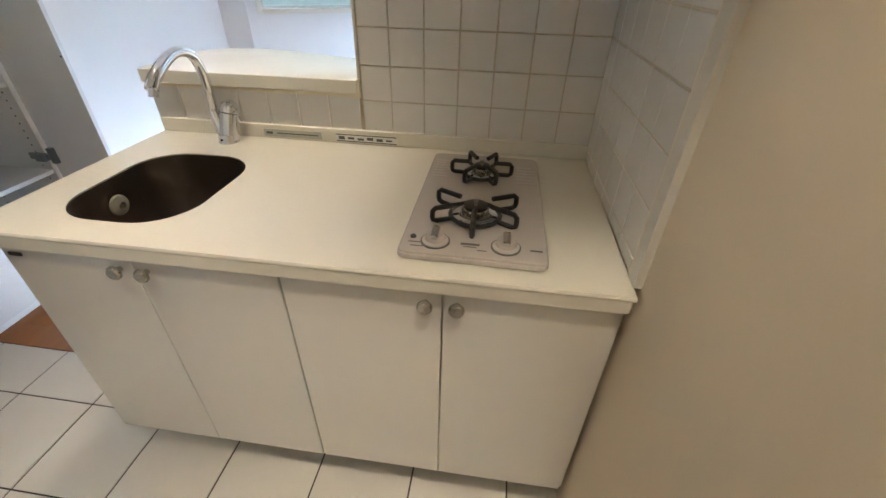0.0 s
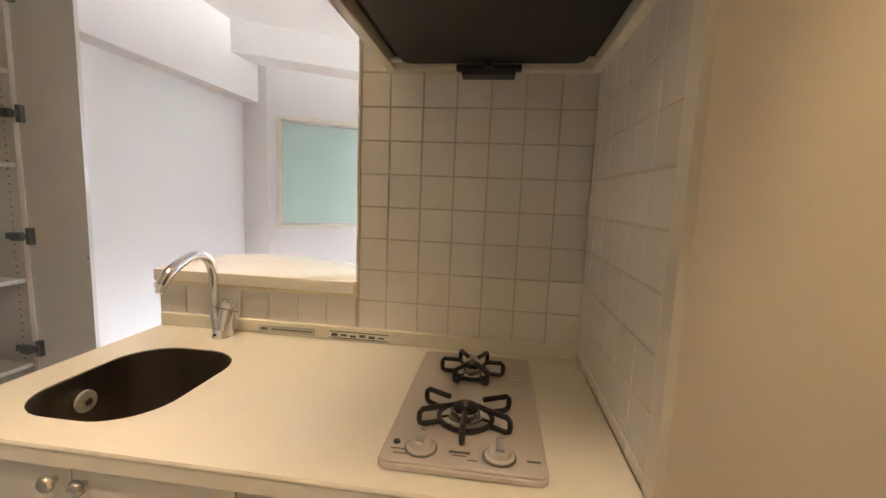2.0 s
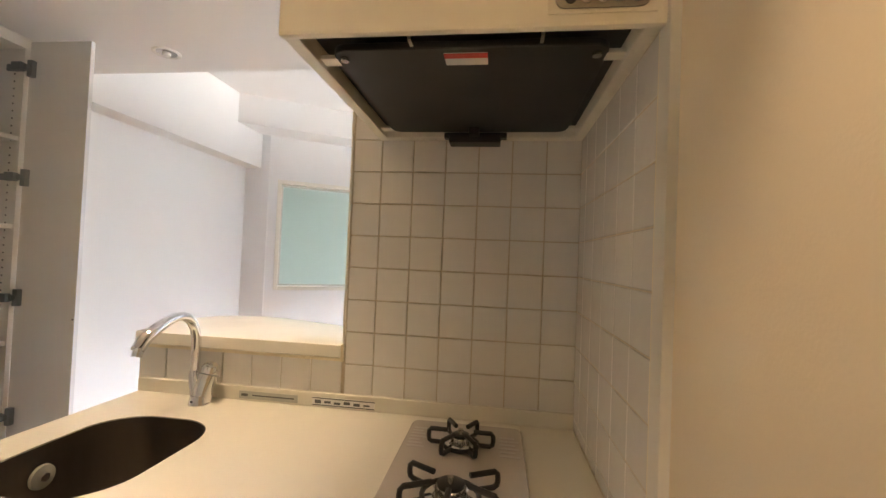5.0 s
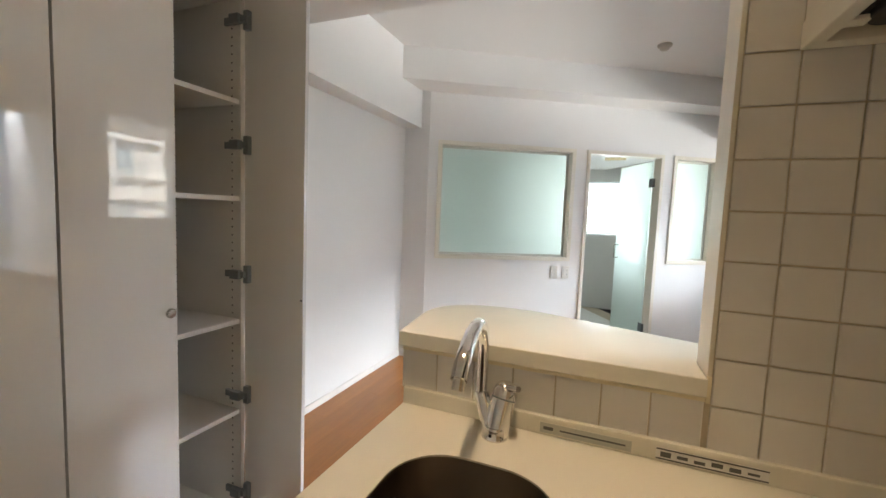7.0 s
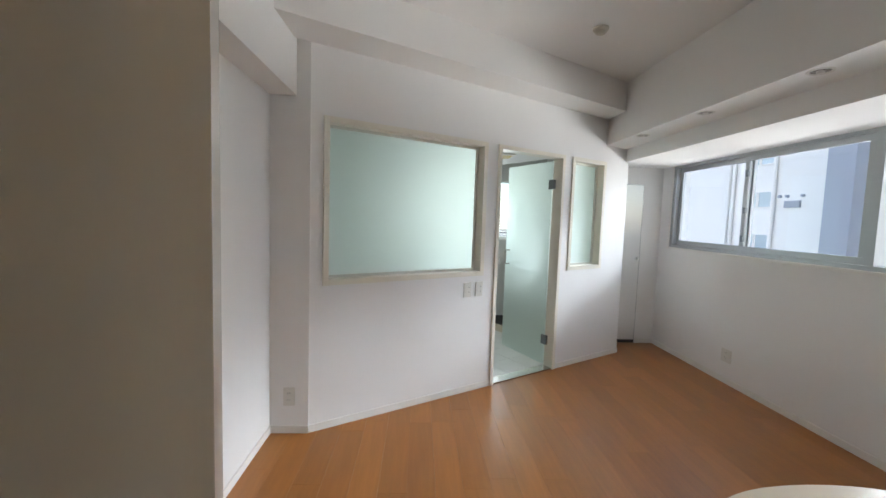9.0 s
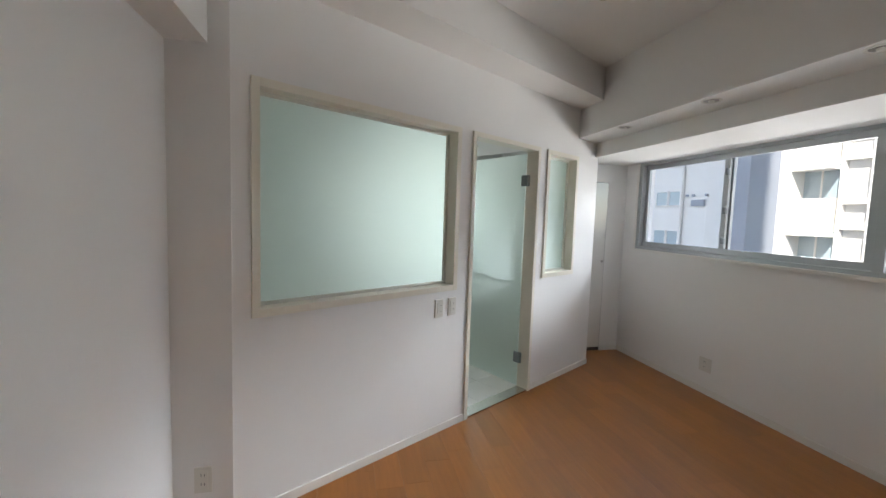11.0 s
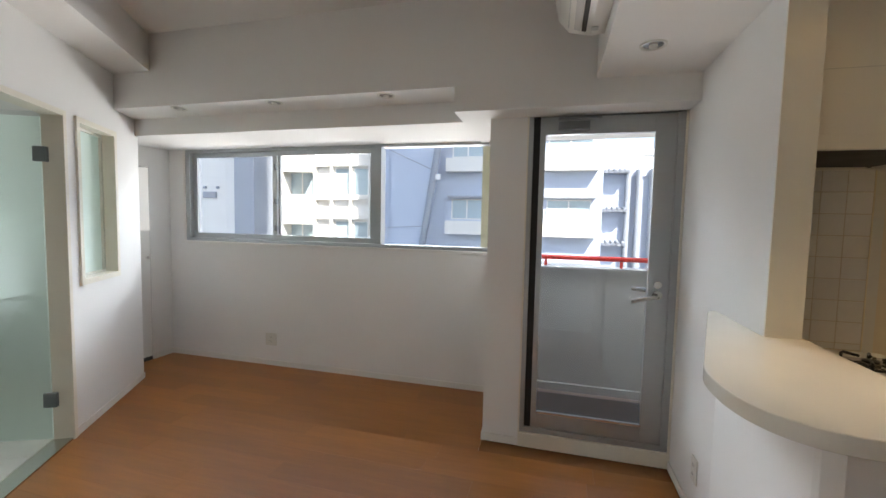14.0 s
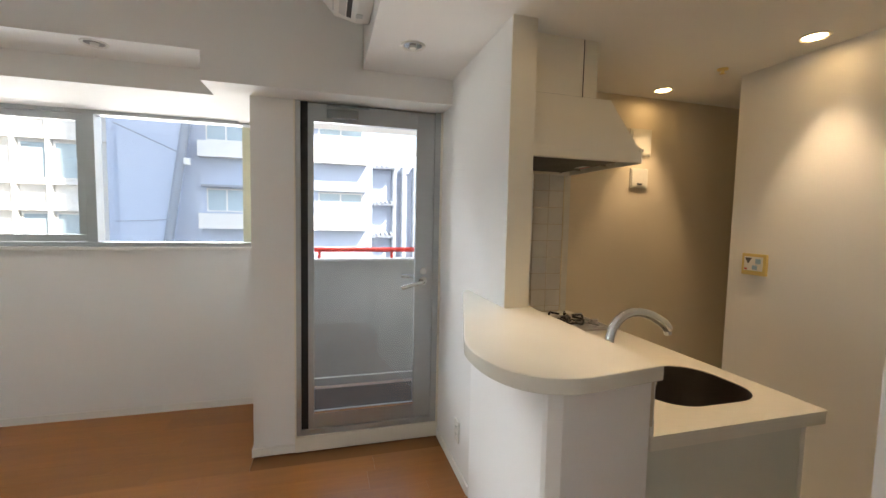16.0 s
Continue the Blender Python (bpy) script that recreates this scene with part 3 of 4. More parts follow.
def curve2(p0, p1, p2, n):
    p0, p1, p2 = Vector(p0), Vector(p1), Vector(p2)
    return [tuple(p0 * (1 - k / n) ** 2 + p1 * 2 * (k / n) * (1 - k / n) + p2 * (k / n) ** 2) for k in range(n + 1)]


# from the wall, out along the oblique edge, round the free end and back to the kitchen
out = curve2((0.425, 0.102), (0.418, 0.132), (0.38, 0.148), 5) + curve2((-0.40, 0.405), (-0.45, 0.42), (-0.52, 0.418), 6)
out += curve2((-0.52, 0.418), (-0.752, 0.412), (-0.750, 0.215), 14)[1:] + [(-0.72, -0.018), (-0.0165, -0.018), (-0.0165, 0.102)]
bm = bmesh.new()
prism(bm, out, 0.0, 0.040, 0.005)
part("slab", bm, COUNTER, hs, smooth=True)
part("caulk", B(((-0.712, -0.007, -0.012), (-0.015, -0.001, -0.0005)), ((-0.016, -0.014, -0.012), (-0.009, -0.001, 0.042))), CAULK, hs, "yellowed caulk")


# ---- gas stove ----
st = base("gas_stove", "two-burner pearl grey built-in gas stove", "stove", at=(0.384, -0.34, 0.866))
bm = bmesh.new()
prism(bm, rounded(-0.15, -0.268, 0.148, 0.268, 0.018, 4), 0, 0.012, 0.004)
part("top_plate", bm, STOVE, st, smooth=True)
bm = bmesh.new()
prism(bm, rounded(-0.147, -0.265, 0.145, -0.195, 0.012, 4), 0.012, 0.018, 0.003)
part("control_panel", bm, STOVE, st, smooth=True)


def burner(cx, cy, r, arms):
    bm = bmesh.new()
    turned(bm, [(r * 1.0, 0.0), (r * 1.0, 0.006), (r * 0.72, 0.010), (r * 0.6, 0.006)], (cx, cy, 0.012), seg=36)
    b = part("burner", bm, CHROME, st, "chrome burner bowl", True)
    bm = bmesh.new()
    turned(bm, [(r * 0.55, 0.0), (r * 0.55, 0.018), (r * 0.48, 0.022)], (cx, cy, 0.014), seg=36)
    for i in range(24):
        a = 2 * math.pi * i / 24
        box(bm, (cx + r * .54 * math.cos(a) - .0015, cy + r * .54 * math.sin(a) - .0015, 0.018), (cx + r * .54 * math.cos(a) + .0015, cy + r * .54 * math.sin(a) + .0015, 0.034))
    part("burner_ring", bm, NICKEL, b, smooth=True)
    bm = bmesh.new()
    turned(bm, [(r * 0.5, 0.0), (r * 0.5, 0.006), (r * 0.30, 0.010), (0.0, 0.009)], (cx, cy, 0.036), seg=32)
    part("burner_cap", bm, BLACK, b, "black burner cap", True)
    bm = bmesh.new()
    tube(bm, [(cx, cy - r * .2, 0.03), (cx, cy - r * .2, 0.058)], 0.006)
    part("heat_sensor", bm, NICKEL, b, "grey heat sensor", True)
    g = new("pan_support")
    g.parent = st
    tagged(g, "black cast pan support")
    bm = bmesh.new()
    ring = [(cx + r * 1.03 * math.cos(2 * math.pi * i / 40), cy + r * 1.03 * math.sin(2 * math.pi * i / 40), 0.018) for i in range(41)]
    tube(bm, ring, 0.0052, 8)
    part("ring", bm, BLACK, g, smooth=True)
    for a in arms:
        ca, sa = math.cos(math.radians(a)), math.sin(math.radians(a))
        R = r * 1.9
        bm = bmesh.new()
        loop = [(cx + ca * k, cy + sa * k, z) for k, z in ((r, 0.018), (R * .9, 0.018), (R * .98, 0.022), (R, 0.030), (R * .99, 0.043), (R * .93, 0.049), (r * .75, 0.049))]
        tube(bm, loop, 0.0058, 8)
        part("arm", bm, BLACK, g, smooth=True)


burner(-0.006, -0.097, 0.054, (28, -28, 152, 208, 270))
burner(-0.006, 0.128, 0.042, (0, 62, 118, 180, 240, 300))
for x in (-0.078, 0.064):
    bm = bmesh.new()
    turned(bm, [(0.027, 0.0), (0.027, 0.004), (0.021, 0.007), (0.019, 0.016), (0.017, 0.018), (0.0, 0.018)], (x, -0.222, 0.018), seg=28)
    k = part("control_knob", bm, STOVE, st, "grey stove knob", True)
    bm = bmesh.new()
    turned(bm, [(0.030, 0.0), (0.030, 0.002), (0.027, 0.0025)], (x, -0.222, 0.018), seg=28)
    part("knob_ring", bm, INK, k, "dark ring", True)
    part("grip", B(((x - 0.008, -0.243, 0.034), (x + 0.008, -0.201, 0.043)), bevel=0.004), CHROME, k, "chrome grip")
bm = bmesh.new()
turned(bm, [(0.0, 0.003), (0.006, 0.003), (0.0065, 0.0)], (-0.125, -0.212, 0.018))
part("battery_lamp", bm, BLACK, st, smooth=True)
part("name_bar", B(((-0.026, -0.226, 0.018), (0.012, -0.219, 0.0186)), ((-0.02, -0.233, 0.018), (0.006, -0.2305, 0.0186))), INK, st, "dark maker's mark")
part("print", B(((-0.132, -0.232, 0.018), (-0.105, -0.229, 0.0185)), ((0.112, -0.228, 0.018), (0.136, -0.223, 0.0185)), ((0.008, -0.243, 0.018), (0.026, -0.2405, 0.0185)), ((-0.125, -0.245, 0.018), (-0.10, -0.2425, 0.0185))), INK, st, "small unreadable print")["kind"] = "stuff"
wl = [((-0.138, 0.10 + i * 0.018, 0.012), (-0.095 - (i % 3) * 0.008, 0.11 + i * 0.018, 0.0125)) for i in range(7)] + [((0.09, 0.09 + i * 0.02, 0.012), (0.138 - (i % 2) * 0.01, 0.10 + i * 0.02, 0.0125)) for i in range(6)]
part("warning_print", B(*wl), shader("faded_print", (0.42, 0.40, 0.40), 0.4), st, "faded grey warning print")["kind"] = "stuff"

# ---- range hood ----
hd = base("range_hood", "cream range hood with black filter plates", "range hood", at=(0.40, -0.30, 1.697))
HX0, HX1 = 0.080 - 0.40, 0.683 - 0.40


def profile(pts, x0, x1):
    bm = bmesh.new()
    f = bm.faces.new([bm.verts.new((x0, y, z)) for y, z in pts])
    g = bmesh.ops.extrude_face_region(bm, geom=[f])
    for v in g["geom"]:
        if isinstance(v, bmesh.types.BMVert):
            v.co.x = x1
    return bm


bm = profile([(0.298, 0.045), (0.298, 0.269), (-0.133, 0.269), (-0.165, 0.226), (-0.205, 0.176), (-0.250, 0.122), (-0.282, 0.088), (-0.302, 0.068), (-0.302, 0.04)], HX0 + 0.004, HX1)
part("canopy", bm, HOOD, hd)
part("rim", B(((HX0, -0.316, -0.004), (HX1, -0.300, 0.068)), bevel=0.006), HOOD, hd)
part("rim", B(((HX0, 0.262, 0.0), (HX1, 0.298, 0.05)), ((HX0, -0.302, 0.0), (HX0 + 0.026, 0.27, 0.05)), ((HX1 - 0.026, -0.302, 0.0), (HX1, 0.27, 0.05)), bevel=0.004), HOOD, hd)
part("inner_shell", B(((HX0 + 0.026, -0.300, 0.034), (HX1 - 0.026, 0.262, 0.044))), BLACKM, hd, "black inner shell")
bm = bmesh.new()
prism(bm, rounded(HX0 + 0.055, -0.238, HX1 - 0.055, 0.235, 0.03, 5), 0.008, 0.022, 0.004)
part("filter_plate", bm, BLACKM, hd, "black enamel baffle plate", True)
part("grip_tab", B(((-0.098, 0.215, -0.026), (0.048, 0.268, -0.004)), ((-0.115, 0.235, -0.008), (0.065, 0.262, 0.008)), ((-0.04, 0.185, -0.012), (-0.012, 0.22, 0.008)), bevel=0.004), BLACK, hd, "black pull tab")
part("sticker", B(((-0.058, -0.222, 0.0065), (0.020, -0.178, 0.0078))), PAPER, hd, "white warning sticker")
part("sticker_band", B(((-0.058, -0.222, 0.0052), (0.020, -0.206, 0.0066))), RED, hd, "red band")
for x in (HX0 + 0.075, HX1 - 0.075):
    part("clip", C(((x, -0.212, 0.001), (x, -0.212, 0.012), 0.008)), NICKEL, hd, smooth=True)
for x in (-0.11, 0.11):
    part("hanger", B(((x - 0.003, -0.275, 0.006), (x + 0.003, -0.250, 0.034))), NICKEL, hd)
for lo, hi in (((HX0 + 0.024, -0.21, 0.008), (HX0 + 0.06, -0.18, 0.016)), ((HX1 - 0.06, -0.21, 0.008), (HX1 - 0.024, -0.18, 0.016)), ((HX0 + 0.024, 0.20, 0.008), (HX0 + 0.06, 0.23, 0.016)), ((HX1 - 0.06, 0.20, 0.008), (HX1 - 0.024, 0.23, 0.016))):
    part("bracket", B((lo, hi), bevel=0.002), HOOD, hd)
part("duct_cover", B(((HX0 + 0.012, -0.062, 0.269), (HX1 - 0.012, 0.298, 0.517))), HOOD, hd, "cream duct cover")
for lo, hi in (((HX0 + 0.0105, 0.008, 0.271), (HX0 + 0.014, 0.012, 0.516)), ((HX0 + 0.010, -0.0635, 0.269), (HX0 + 0.012, 0.298, 0.2715)), ((HX1 - 0.012, -0.058, 0.271), (HX1, -0.05, 0.516))):
    part("cover_joint", B((lo, hi)), SHADOWGAP, hd)
bm = bmesh.new()
pts = rounded(0.122, 0.021, 0.258, 0.051, 0.0149, 6)
f = bm.faces.new([bm.verts.new((x, -0.317, z)) for x, z in pts])
g = bmesh.ops.extrude_face_region(bm, geom=[f])
for v in g["geom"]:
    if isinstance(v, bmesh.types.BMVert):
        v.co.y = -0.320
cp = part("control_strip", bm, shader("grey_brown_panel", (0.28, 0.25, 0.20), 0.4), hd, "grey-brown switch strip")
part("strip_plate", B(((0.112, -0.3175, 0.014), (0.268, -0.3150, 0.058)), bevel=0.001), HOOD, hd)
for i in range(5):
    part("button", C(((0.144 + i * 0.0235, -0.320, 0.036), (0.144 + i * 0.0235, -0.3225, 0.036), 0.0085)), SHADOWGAP if i == 0 else shader("strip_button", (0.36, 0.33, 0.27), 0.4), cp, smooth=True)

# labels on the upstand
for x0, x1, m, lab in ((-0.342, -0.146, SILVERL, "silver notice label with faint print"), (-0.098, 0.100, PAPER, "white notice label with small pictures")):
    lb = base("notice_label", lab, "label", at=((x0 + x1) / 2, -0.0175, 0.884))
    w = (x1 - x0) / 2
    part("sheet", B(((-w, -0.0008, -0.012), (w, 0.0008, 0.012))), m, lb)
    if m is PAPER:
        part("border", B(((-w, -0.0014, 0.009), (w, -0.0008, 0.012)), ((-w, -0.0014, -0.012), (w, -0.0008, -0.009))), INK, lb)
        part("print", B(*[((-w + 0.008 + i * 0.031, -0.0014, -0.006 + (i % 2) * 0.002), (-w + 0.028 + i * 0.031, -0.0008, 0.005 - (i % 3) * 0.002)) for i in range(6)]), INK, lb, "dark pictograms and print")
    else:
        part("print", B(((-w + 0.008, -0.0014, -0.004), (-w + 0.03, -0.0008, 0.004)), ((-w + 0.045, -0.0014, -0.002), (w - 0.012, -0.0008, 0.002))), INK, lb, "faint print")


# ---- pantry with an open door ----
PX = -1.58
pa = base("pantry_cabinet", "tall white gloss pantry with one door standing open on its shelves", "cabinet", at=(-1.8, 0.0, 0))
o = Vector(pa.location)


def pp(lo, hi):
    return (tuple(a - b for a, b in zip(lo, o)), tuple(a - b for a, b in zip(hi, o)))


part("back_panel", B(pp((LEFT + 0.002, -1.33, 0.06), (LEFT + 0.014, 0.27, KCL - 0.004))), CARC, pa)
for y in (-1.33, -0.67, -0.025, 0.264):
    part("side_panel", B(pp((LEFT + 0.014, y - 0.009, 0.06), (PX - 0.005, y + 0.009, KCL - 0.004))), CARC, pa)
part("top_panel", B(pp((LEFT + 0.014, -1.32, KCL - 0.05), (PX - 0.002, 0.273, KCL - 0.004))), CARC, pa)
part("plinth", B(pp((LEFT + 0.002, -1.33, 0), (PX - 0.04, 0.273, 0.06))), CARC, pa)
for z in (0.10, 0.535, 0.915, 1.41, 1.785):
    part("shelf", B(pp((LEFT + 0.014, -0.016, z - 0.018), (PX - 0.012, 0.255, z)), bevel=0.001), CARC, pa, "white shelf board")
for y in (-0.015, 0.2545):
    for x in (PX - 0.05, LEFT + 0.07):
        part("peg_holes", B(*[pp((x - 0.003, y - 0.0006, 0.2 + i * 0.032 - 0.003), (x + 0.003, y + 0.0006, 0.2 + i * 0.032 + 0.003)) for i in range(60)]), SHADOWGAP, pa, "row of peg holes")["kind"] = "stuff"
for y0, y1, ky in ((-0.99, -0.668, None), (-0.666, -0.347, -0.63), (-0.343, -0.025, -0.06)):
    d = part("door", B(pp((PX - 0.002, y0 + 0.0015, 0.065), (PX + 0.018, y1 - 0.0015, KCL - 0.01)), bevel=0.0015), GLOSS, pa, "white high-gloss pantry door")
    if ky:
        bm = bmesh.new()
        turned(bm, [(0.0, 0.026), (0.013, 0.025), (0.0165, 0.020), (0.0165, 0.015), (0.008, 0.012), (0.006, 0.0)], (PX + 0.018 - o.x, ky - o.y, 1.01), "X", 20)
        part("knob", bm, NICKEL, d, "brushed nickel knob", True)
# dark strip painted as the shade between two doors
part("gap_shade", B(pp((PX - 0.012, -0.350, 0.065), (PX - 0.003, -0.340, KCL - 0.02))), SHADOWGAP, pa)
od = part("open_door", B(((0, 0, 0.065), (0.292, 0.018, KCL - 0.012)), bevel=0.0015), GLOSS, pa, "white gloss door opened at a right angle")
od.matrix_local = Matrix.Translation((PX - 0.004 - o.x, 0.2735 - o.y, 0)) @ Matrix.Rotation(math.radians(1.0), 4, "Z")
for z in (0.18, 0.60, 1.10, 1.61, 2.08):
    h = part("hinge", B(((-0.075, -0.030, z - 0.014), (-0.01, -0.019, z + 0.014)), ((-0.035, -0.045, z - 0.018), (0.012, -0.024, z + 0.018)), ((0.012, -0.02, z - 0.036), (0.036, 0.0, z + 0.036)), ((0.002, -0.034, z - 0.012), (0.026, -0.016, z + 0.012)), bevel=0.003), ALUD, od, "sprung metal cup hinge")
part("screw_cap", C(((0.285, 0.0, 1.02), (0.285, -0.003, 1.02), 0.004)), INK, od)
po = base("socket_plate", "white double socket inside the pantry", "socket", at=(LEFT + 0.016, 0.10, 1.06))
part("plate", B(((0, -0.035, -0.06), (0.008, 0.035, 0.06)), bevel=0.003), PLATE, po)
part("slots", B(((0.008, -0.008, -0.03), (0.0086, -0.005, -0.015)), ((0.008, 0.005, -0.03), (0.0086, 0.008, -0.015))), INK, po)


# ---- sockets, switches, vents, control panel ----
def wall_plate(name, label, category, m, w, h, bits, mat_bits=INK, group=""):
    ob = base(name, label, category, group)
    ob.matrix_world = m
    part("plate", B(((-w, -0.008, -h), (w, 0, h)), bevel=0.003), PLATE, ob)
    part("insert", B(((-w * .55, -0.0105, -h * .7), (w * .55, -0.008, h * .7)), bevel=0.001), PLATE, ob)
    for x, z, a, b in bits:
        part("slot", B(((x - a, -0.0112, z - b), (x + a, -0.0105, z + b))), mat_bits, ob)
    return ob


slots = [(-0.007, 0.024, .0015, .006), (0.007, 0.024, .0015, .006), (-0.007, -0.018, .0015, .006), (0.007, -0.018, .0015, .006)]
RZ = lambda x, y, z, a: Matrix.Translation((x, y, z)) @ Matrix.Rotation(math.radians(a), 4, "Z")
wall_plate("socket_outlet", "white wall socket above the baseboard", "socket", RZ(WIN, 3.41, 0.255, -90), 0.06, 0.06, slots)
wall_plate("socket_outlet", "white wall socket above the baseboard", "socket", RZ(-1.905, 2.508, 0.245, 0), 0.036, 0.06, slots)
wall_plate("socket_outlet", "white wall socket under the serving counter", "socket", RZ(0.555, 0.1, 0.25, 180), 0.036, 0.06, slots)
for s in (1.265, 1.385):
    sw = wall_plate("light_switch", "white rocker switch plate beside the glass door", "switch", GWM @ Matrix.Translation((s, 0, 0.855)), 0.036, 0.06, [(0.012, 0.02, .002, .004), (0.012, -0.02, .002, .004)], SHADOWGAP, "switches by the glass door")
for z, w, h in ((1.932, 0.080, 0.084), (1.705, 0.068, 0.062)):
    v = base("vent_cover", "square cream ventilation cover on the kitchen wall", "vent", "kitchen wall vents")
    v.matrix_world = RZ(TX + 0.012, -1.13, z, -90)
    part("frame", B(((-w, -0.008, -h), (w, 0, h)), bevel=0.003), HOOD, v)
    part("lid", B(((-w * .86, -0.012, -h * .86), (w * .86, -0.008, h * .86)), bevel=0.0015), HOOD, v)
    part("latch", B(((-0.018, -0.014, -h * .72), (0.018, -0.012, -h * .52))), INK, v, "small dark latch mark")
cpn = base("water_heater_remote", "yellowed plastic water heater control panel", "control panel", at=(0.061, -1.34, 1.216))
part("case", B(((-0.062, 0, -0.055), (0.062, 0.018, 0.055)), bevel=0.004), YELLOWED, cpn)
part("face", B(((-0.048, 0.018, -0.032), (0.048, 0.0195, 0.040))), PAPER, cpn)
bm = bmesh.new()
f = bm.faces.new([bm.verts.new(p) for p in ((0.044, 0.0205, 0.034), (0.006, 0.0205, 0.034), (0.026, 0.0205, 0.002))])
part("display", bm, INK, cpn, "dark triangle")
part("button", B(((-0.022, 0.0195, -0.026), (0.004, 0.022, -0.004)), ((-0.038, 0.0195, 0.004), (-0.012, 0.022, 0.03)), bevel=0.001), BLUEP, cpn, "pale blue button")
part("button_red", B(((0.03, 0.0195, -0.028), (0.042, 0.022, -0.020))), RED, cpn, "red button")

# ---- ceiling fittings ----
def downlight(x, y, z, lit, label):
    d = base("downlight", label, "downlight", "ceiling downlights", at=(x, y, z))
    bm = bmesh.new()
    turned(bm, [(0.042, -0.001), (0.050, -0.006), (0.056, -0.005), (0.058, 0.0)], (0, 0, 0), seg=32)
    part("ring", bm, PLATE, d, "white trim ring", True)
    bm = bmesh.new()
    turned(bm, [(0.042, -0.001), (0.038, -0.0012), (0.030, -0.0016), (0.0, -0.002)], (0, 0, 0), seg=32)
    part("reflector", bm, LAMPWARM if lit else BRASSY, d, "glowing warm bulb" if lit else "dark unlit reflector", True)
    if not lit:
        bm = bmesh.new()
        turned(bm, [(0.018, -0.002), (0.016, -0.012), (0.0, -0.016)], (0, 0, 0), seg=20)
        part("bulb", bm, PLATE, d, "unlit bulb", True)
    if lit:
        lamp("downlight_beam", "SPOT", Matrix.Translation((x, y, z - 0.02)), KITCHEN_W, (1.0, 0.71, 0.43), spot=(math.radians(66), 0.75), soft=0.035)


for y in (1.868, 2.696, 3.508):
    downlight(0.87, y, 2.22, False, "unlit chrome downlight under the beam")
for x in (0.40, -1.06):
    downlight(x, 0.415, KCL, False, "unlit chrome downlight over the serving counter")
for x, y in ((-0.45, -0.17), (-0.235, -1.178), (0.54, -1.14)):
    downlight(x, y, KCL, True, "lit warm downlight in the kitchen ceiling")
sm = base("smoke_detector", "round white smoke detector on the ceiling", "smoke detector", at=(0.083, 2.68, CL))
bm = bmesh.new()
turned(bm, [(0.052, 0.0), (0.052, -0.012), (0.046, -0.018), (0.036, -0.02), (0.034, -0.034), (0.026, -0.040), (0.0, -0.041)], (0, 0, 0), seg=36)
part("body", bm, shader("aged_white_plastic", (0.52, 0.48, 0.40), 0.45), sm, smooth=True)
sp = base("sprinkler", "small brass sprinkler cap on the ceiling", "sprinkler", at=(0.166, -1.156, KCL))
bm = bmesh.new()
turned(bm, [(0.026, 0.0), (0.024, -0.006), (0.008, -0.008), (0.008, -0.022), (0.014, -0.024), (0.0, -0.027)], (0, 0, 0))
part("cap", bm, YELLOWED, sp, smooth=True)

# air conditioner on the face of the kitchen ceiling drop
ac = base("air_conditioner", "white wall-mounted air conditioner with a dark outlet slot", "air conditioner", at=(0.05, 0.612, 2.305))
part("body", profile([(0.0, 0.0), (0.0, 0.27), (0.19, 0.27), (0.215, 0.255), (0.222, 0.15), (0.205, 0.07), (0.155, 0.015), (0.06, -0.005)], -0.40, 0.40), PLATE, ac)
part("front_panel", profile([(0.222, 0.155), (0.216, 0.262), (0.224, 0.262), (0.231, 0.16)], -0.395, 0.395), GLOSS, ac)
part("louvre", profile([(0.085, -0.0035), (0.105, 0.001), (0.105, 0.006), (0.085, 0.004)], -0.36, 0.36), SHADOWGAP, ac, "dark air outlet")
part("flap", profile([(0.110, 0.001), (0.165, 0.0215), (0.165, 0.026), (0.110, 0.008)], -0.36, 0.36), GLOSS, ac, "white outlet flap")
part("sticker", B(((0.31, 0.035, -0.0075), (0.345, 0.065, -0.0045))), SILVERL, ac, "grey rating sticker")

# ---- bathroom contents ----
bl = base("window_blind", "white slatted blind drawn over the bathroom window", "blind", at=(-0.15, 5.88, 1.15))
part("head_rail", B(((-0.6, -0.03, 0.83), (0.6, 0.0, 0.86)), bevel=0.003), BLIND, bl)
bm = B(((-0.6, -0.026, -0.0005), (0.6, -0.002, 0.0005)))
slat = part("slat", bm, BLIND, bl)
slat.matrix_local = Matrix.Translation((0, 0, 0.03)) @ Matrix.Rotation(math.radians(28), 4, "X")
for i in range(1, 20):
    c = slat.copy()
    scene.collection.objects.link(c)
    c.matrix_local = Matrix.Translation((0, 0, 0.03 + i * 0.042)) @ Matrix.Rotation(math.radians(28), 4, "X")
bw = new("window_bath")
tagged(bw, "aluminium bathroom window behind a blind", "window", kind="structure")
for n, lo, hi in (("jamb", (-0.75, 5.93, 1.15), (-0.71, 5.98, 2.0)), ("jamb", (0.41, 5.93, 1.15), (0.45, 5.98, 2.0)), ("head", (-0.71, 5.93, 1.96), (0.41, 5.98, 2.0)), ("sill", (-0.71, 5.93, 1.15), (0.41, 5.98, 1.19))):
    bar(n, lo, hi, bw)
g = part("pane", B(((-0.71, 5.95, 1.19), (0.41, 5.956, 1.96))), CLEAR, bw)
g.visible_shadow = False
fn = base("ceiling_fan_grille", "yellowed ventilation grille in the bathroom ceiling", "vent", at=(-0.2, 4.6, 2.16))
part("frame", B(((-0.15, -0.15, -0.016), (0.15, 0.15, 0)), bevel=0.004), HOOD, fn)
for i in range(6):
    part("slat", B(((-0.12, -0.115 + i * 0.042, -0.021), (0.12, -0.095 + i * 0.042, -0.016)), bevel=0.001), YELLOWED, fn)
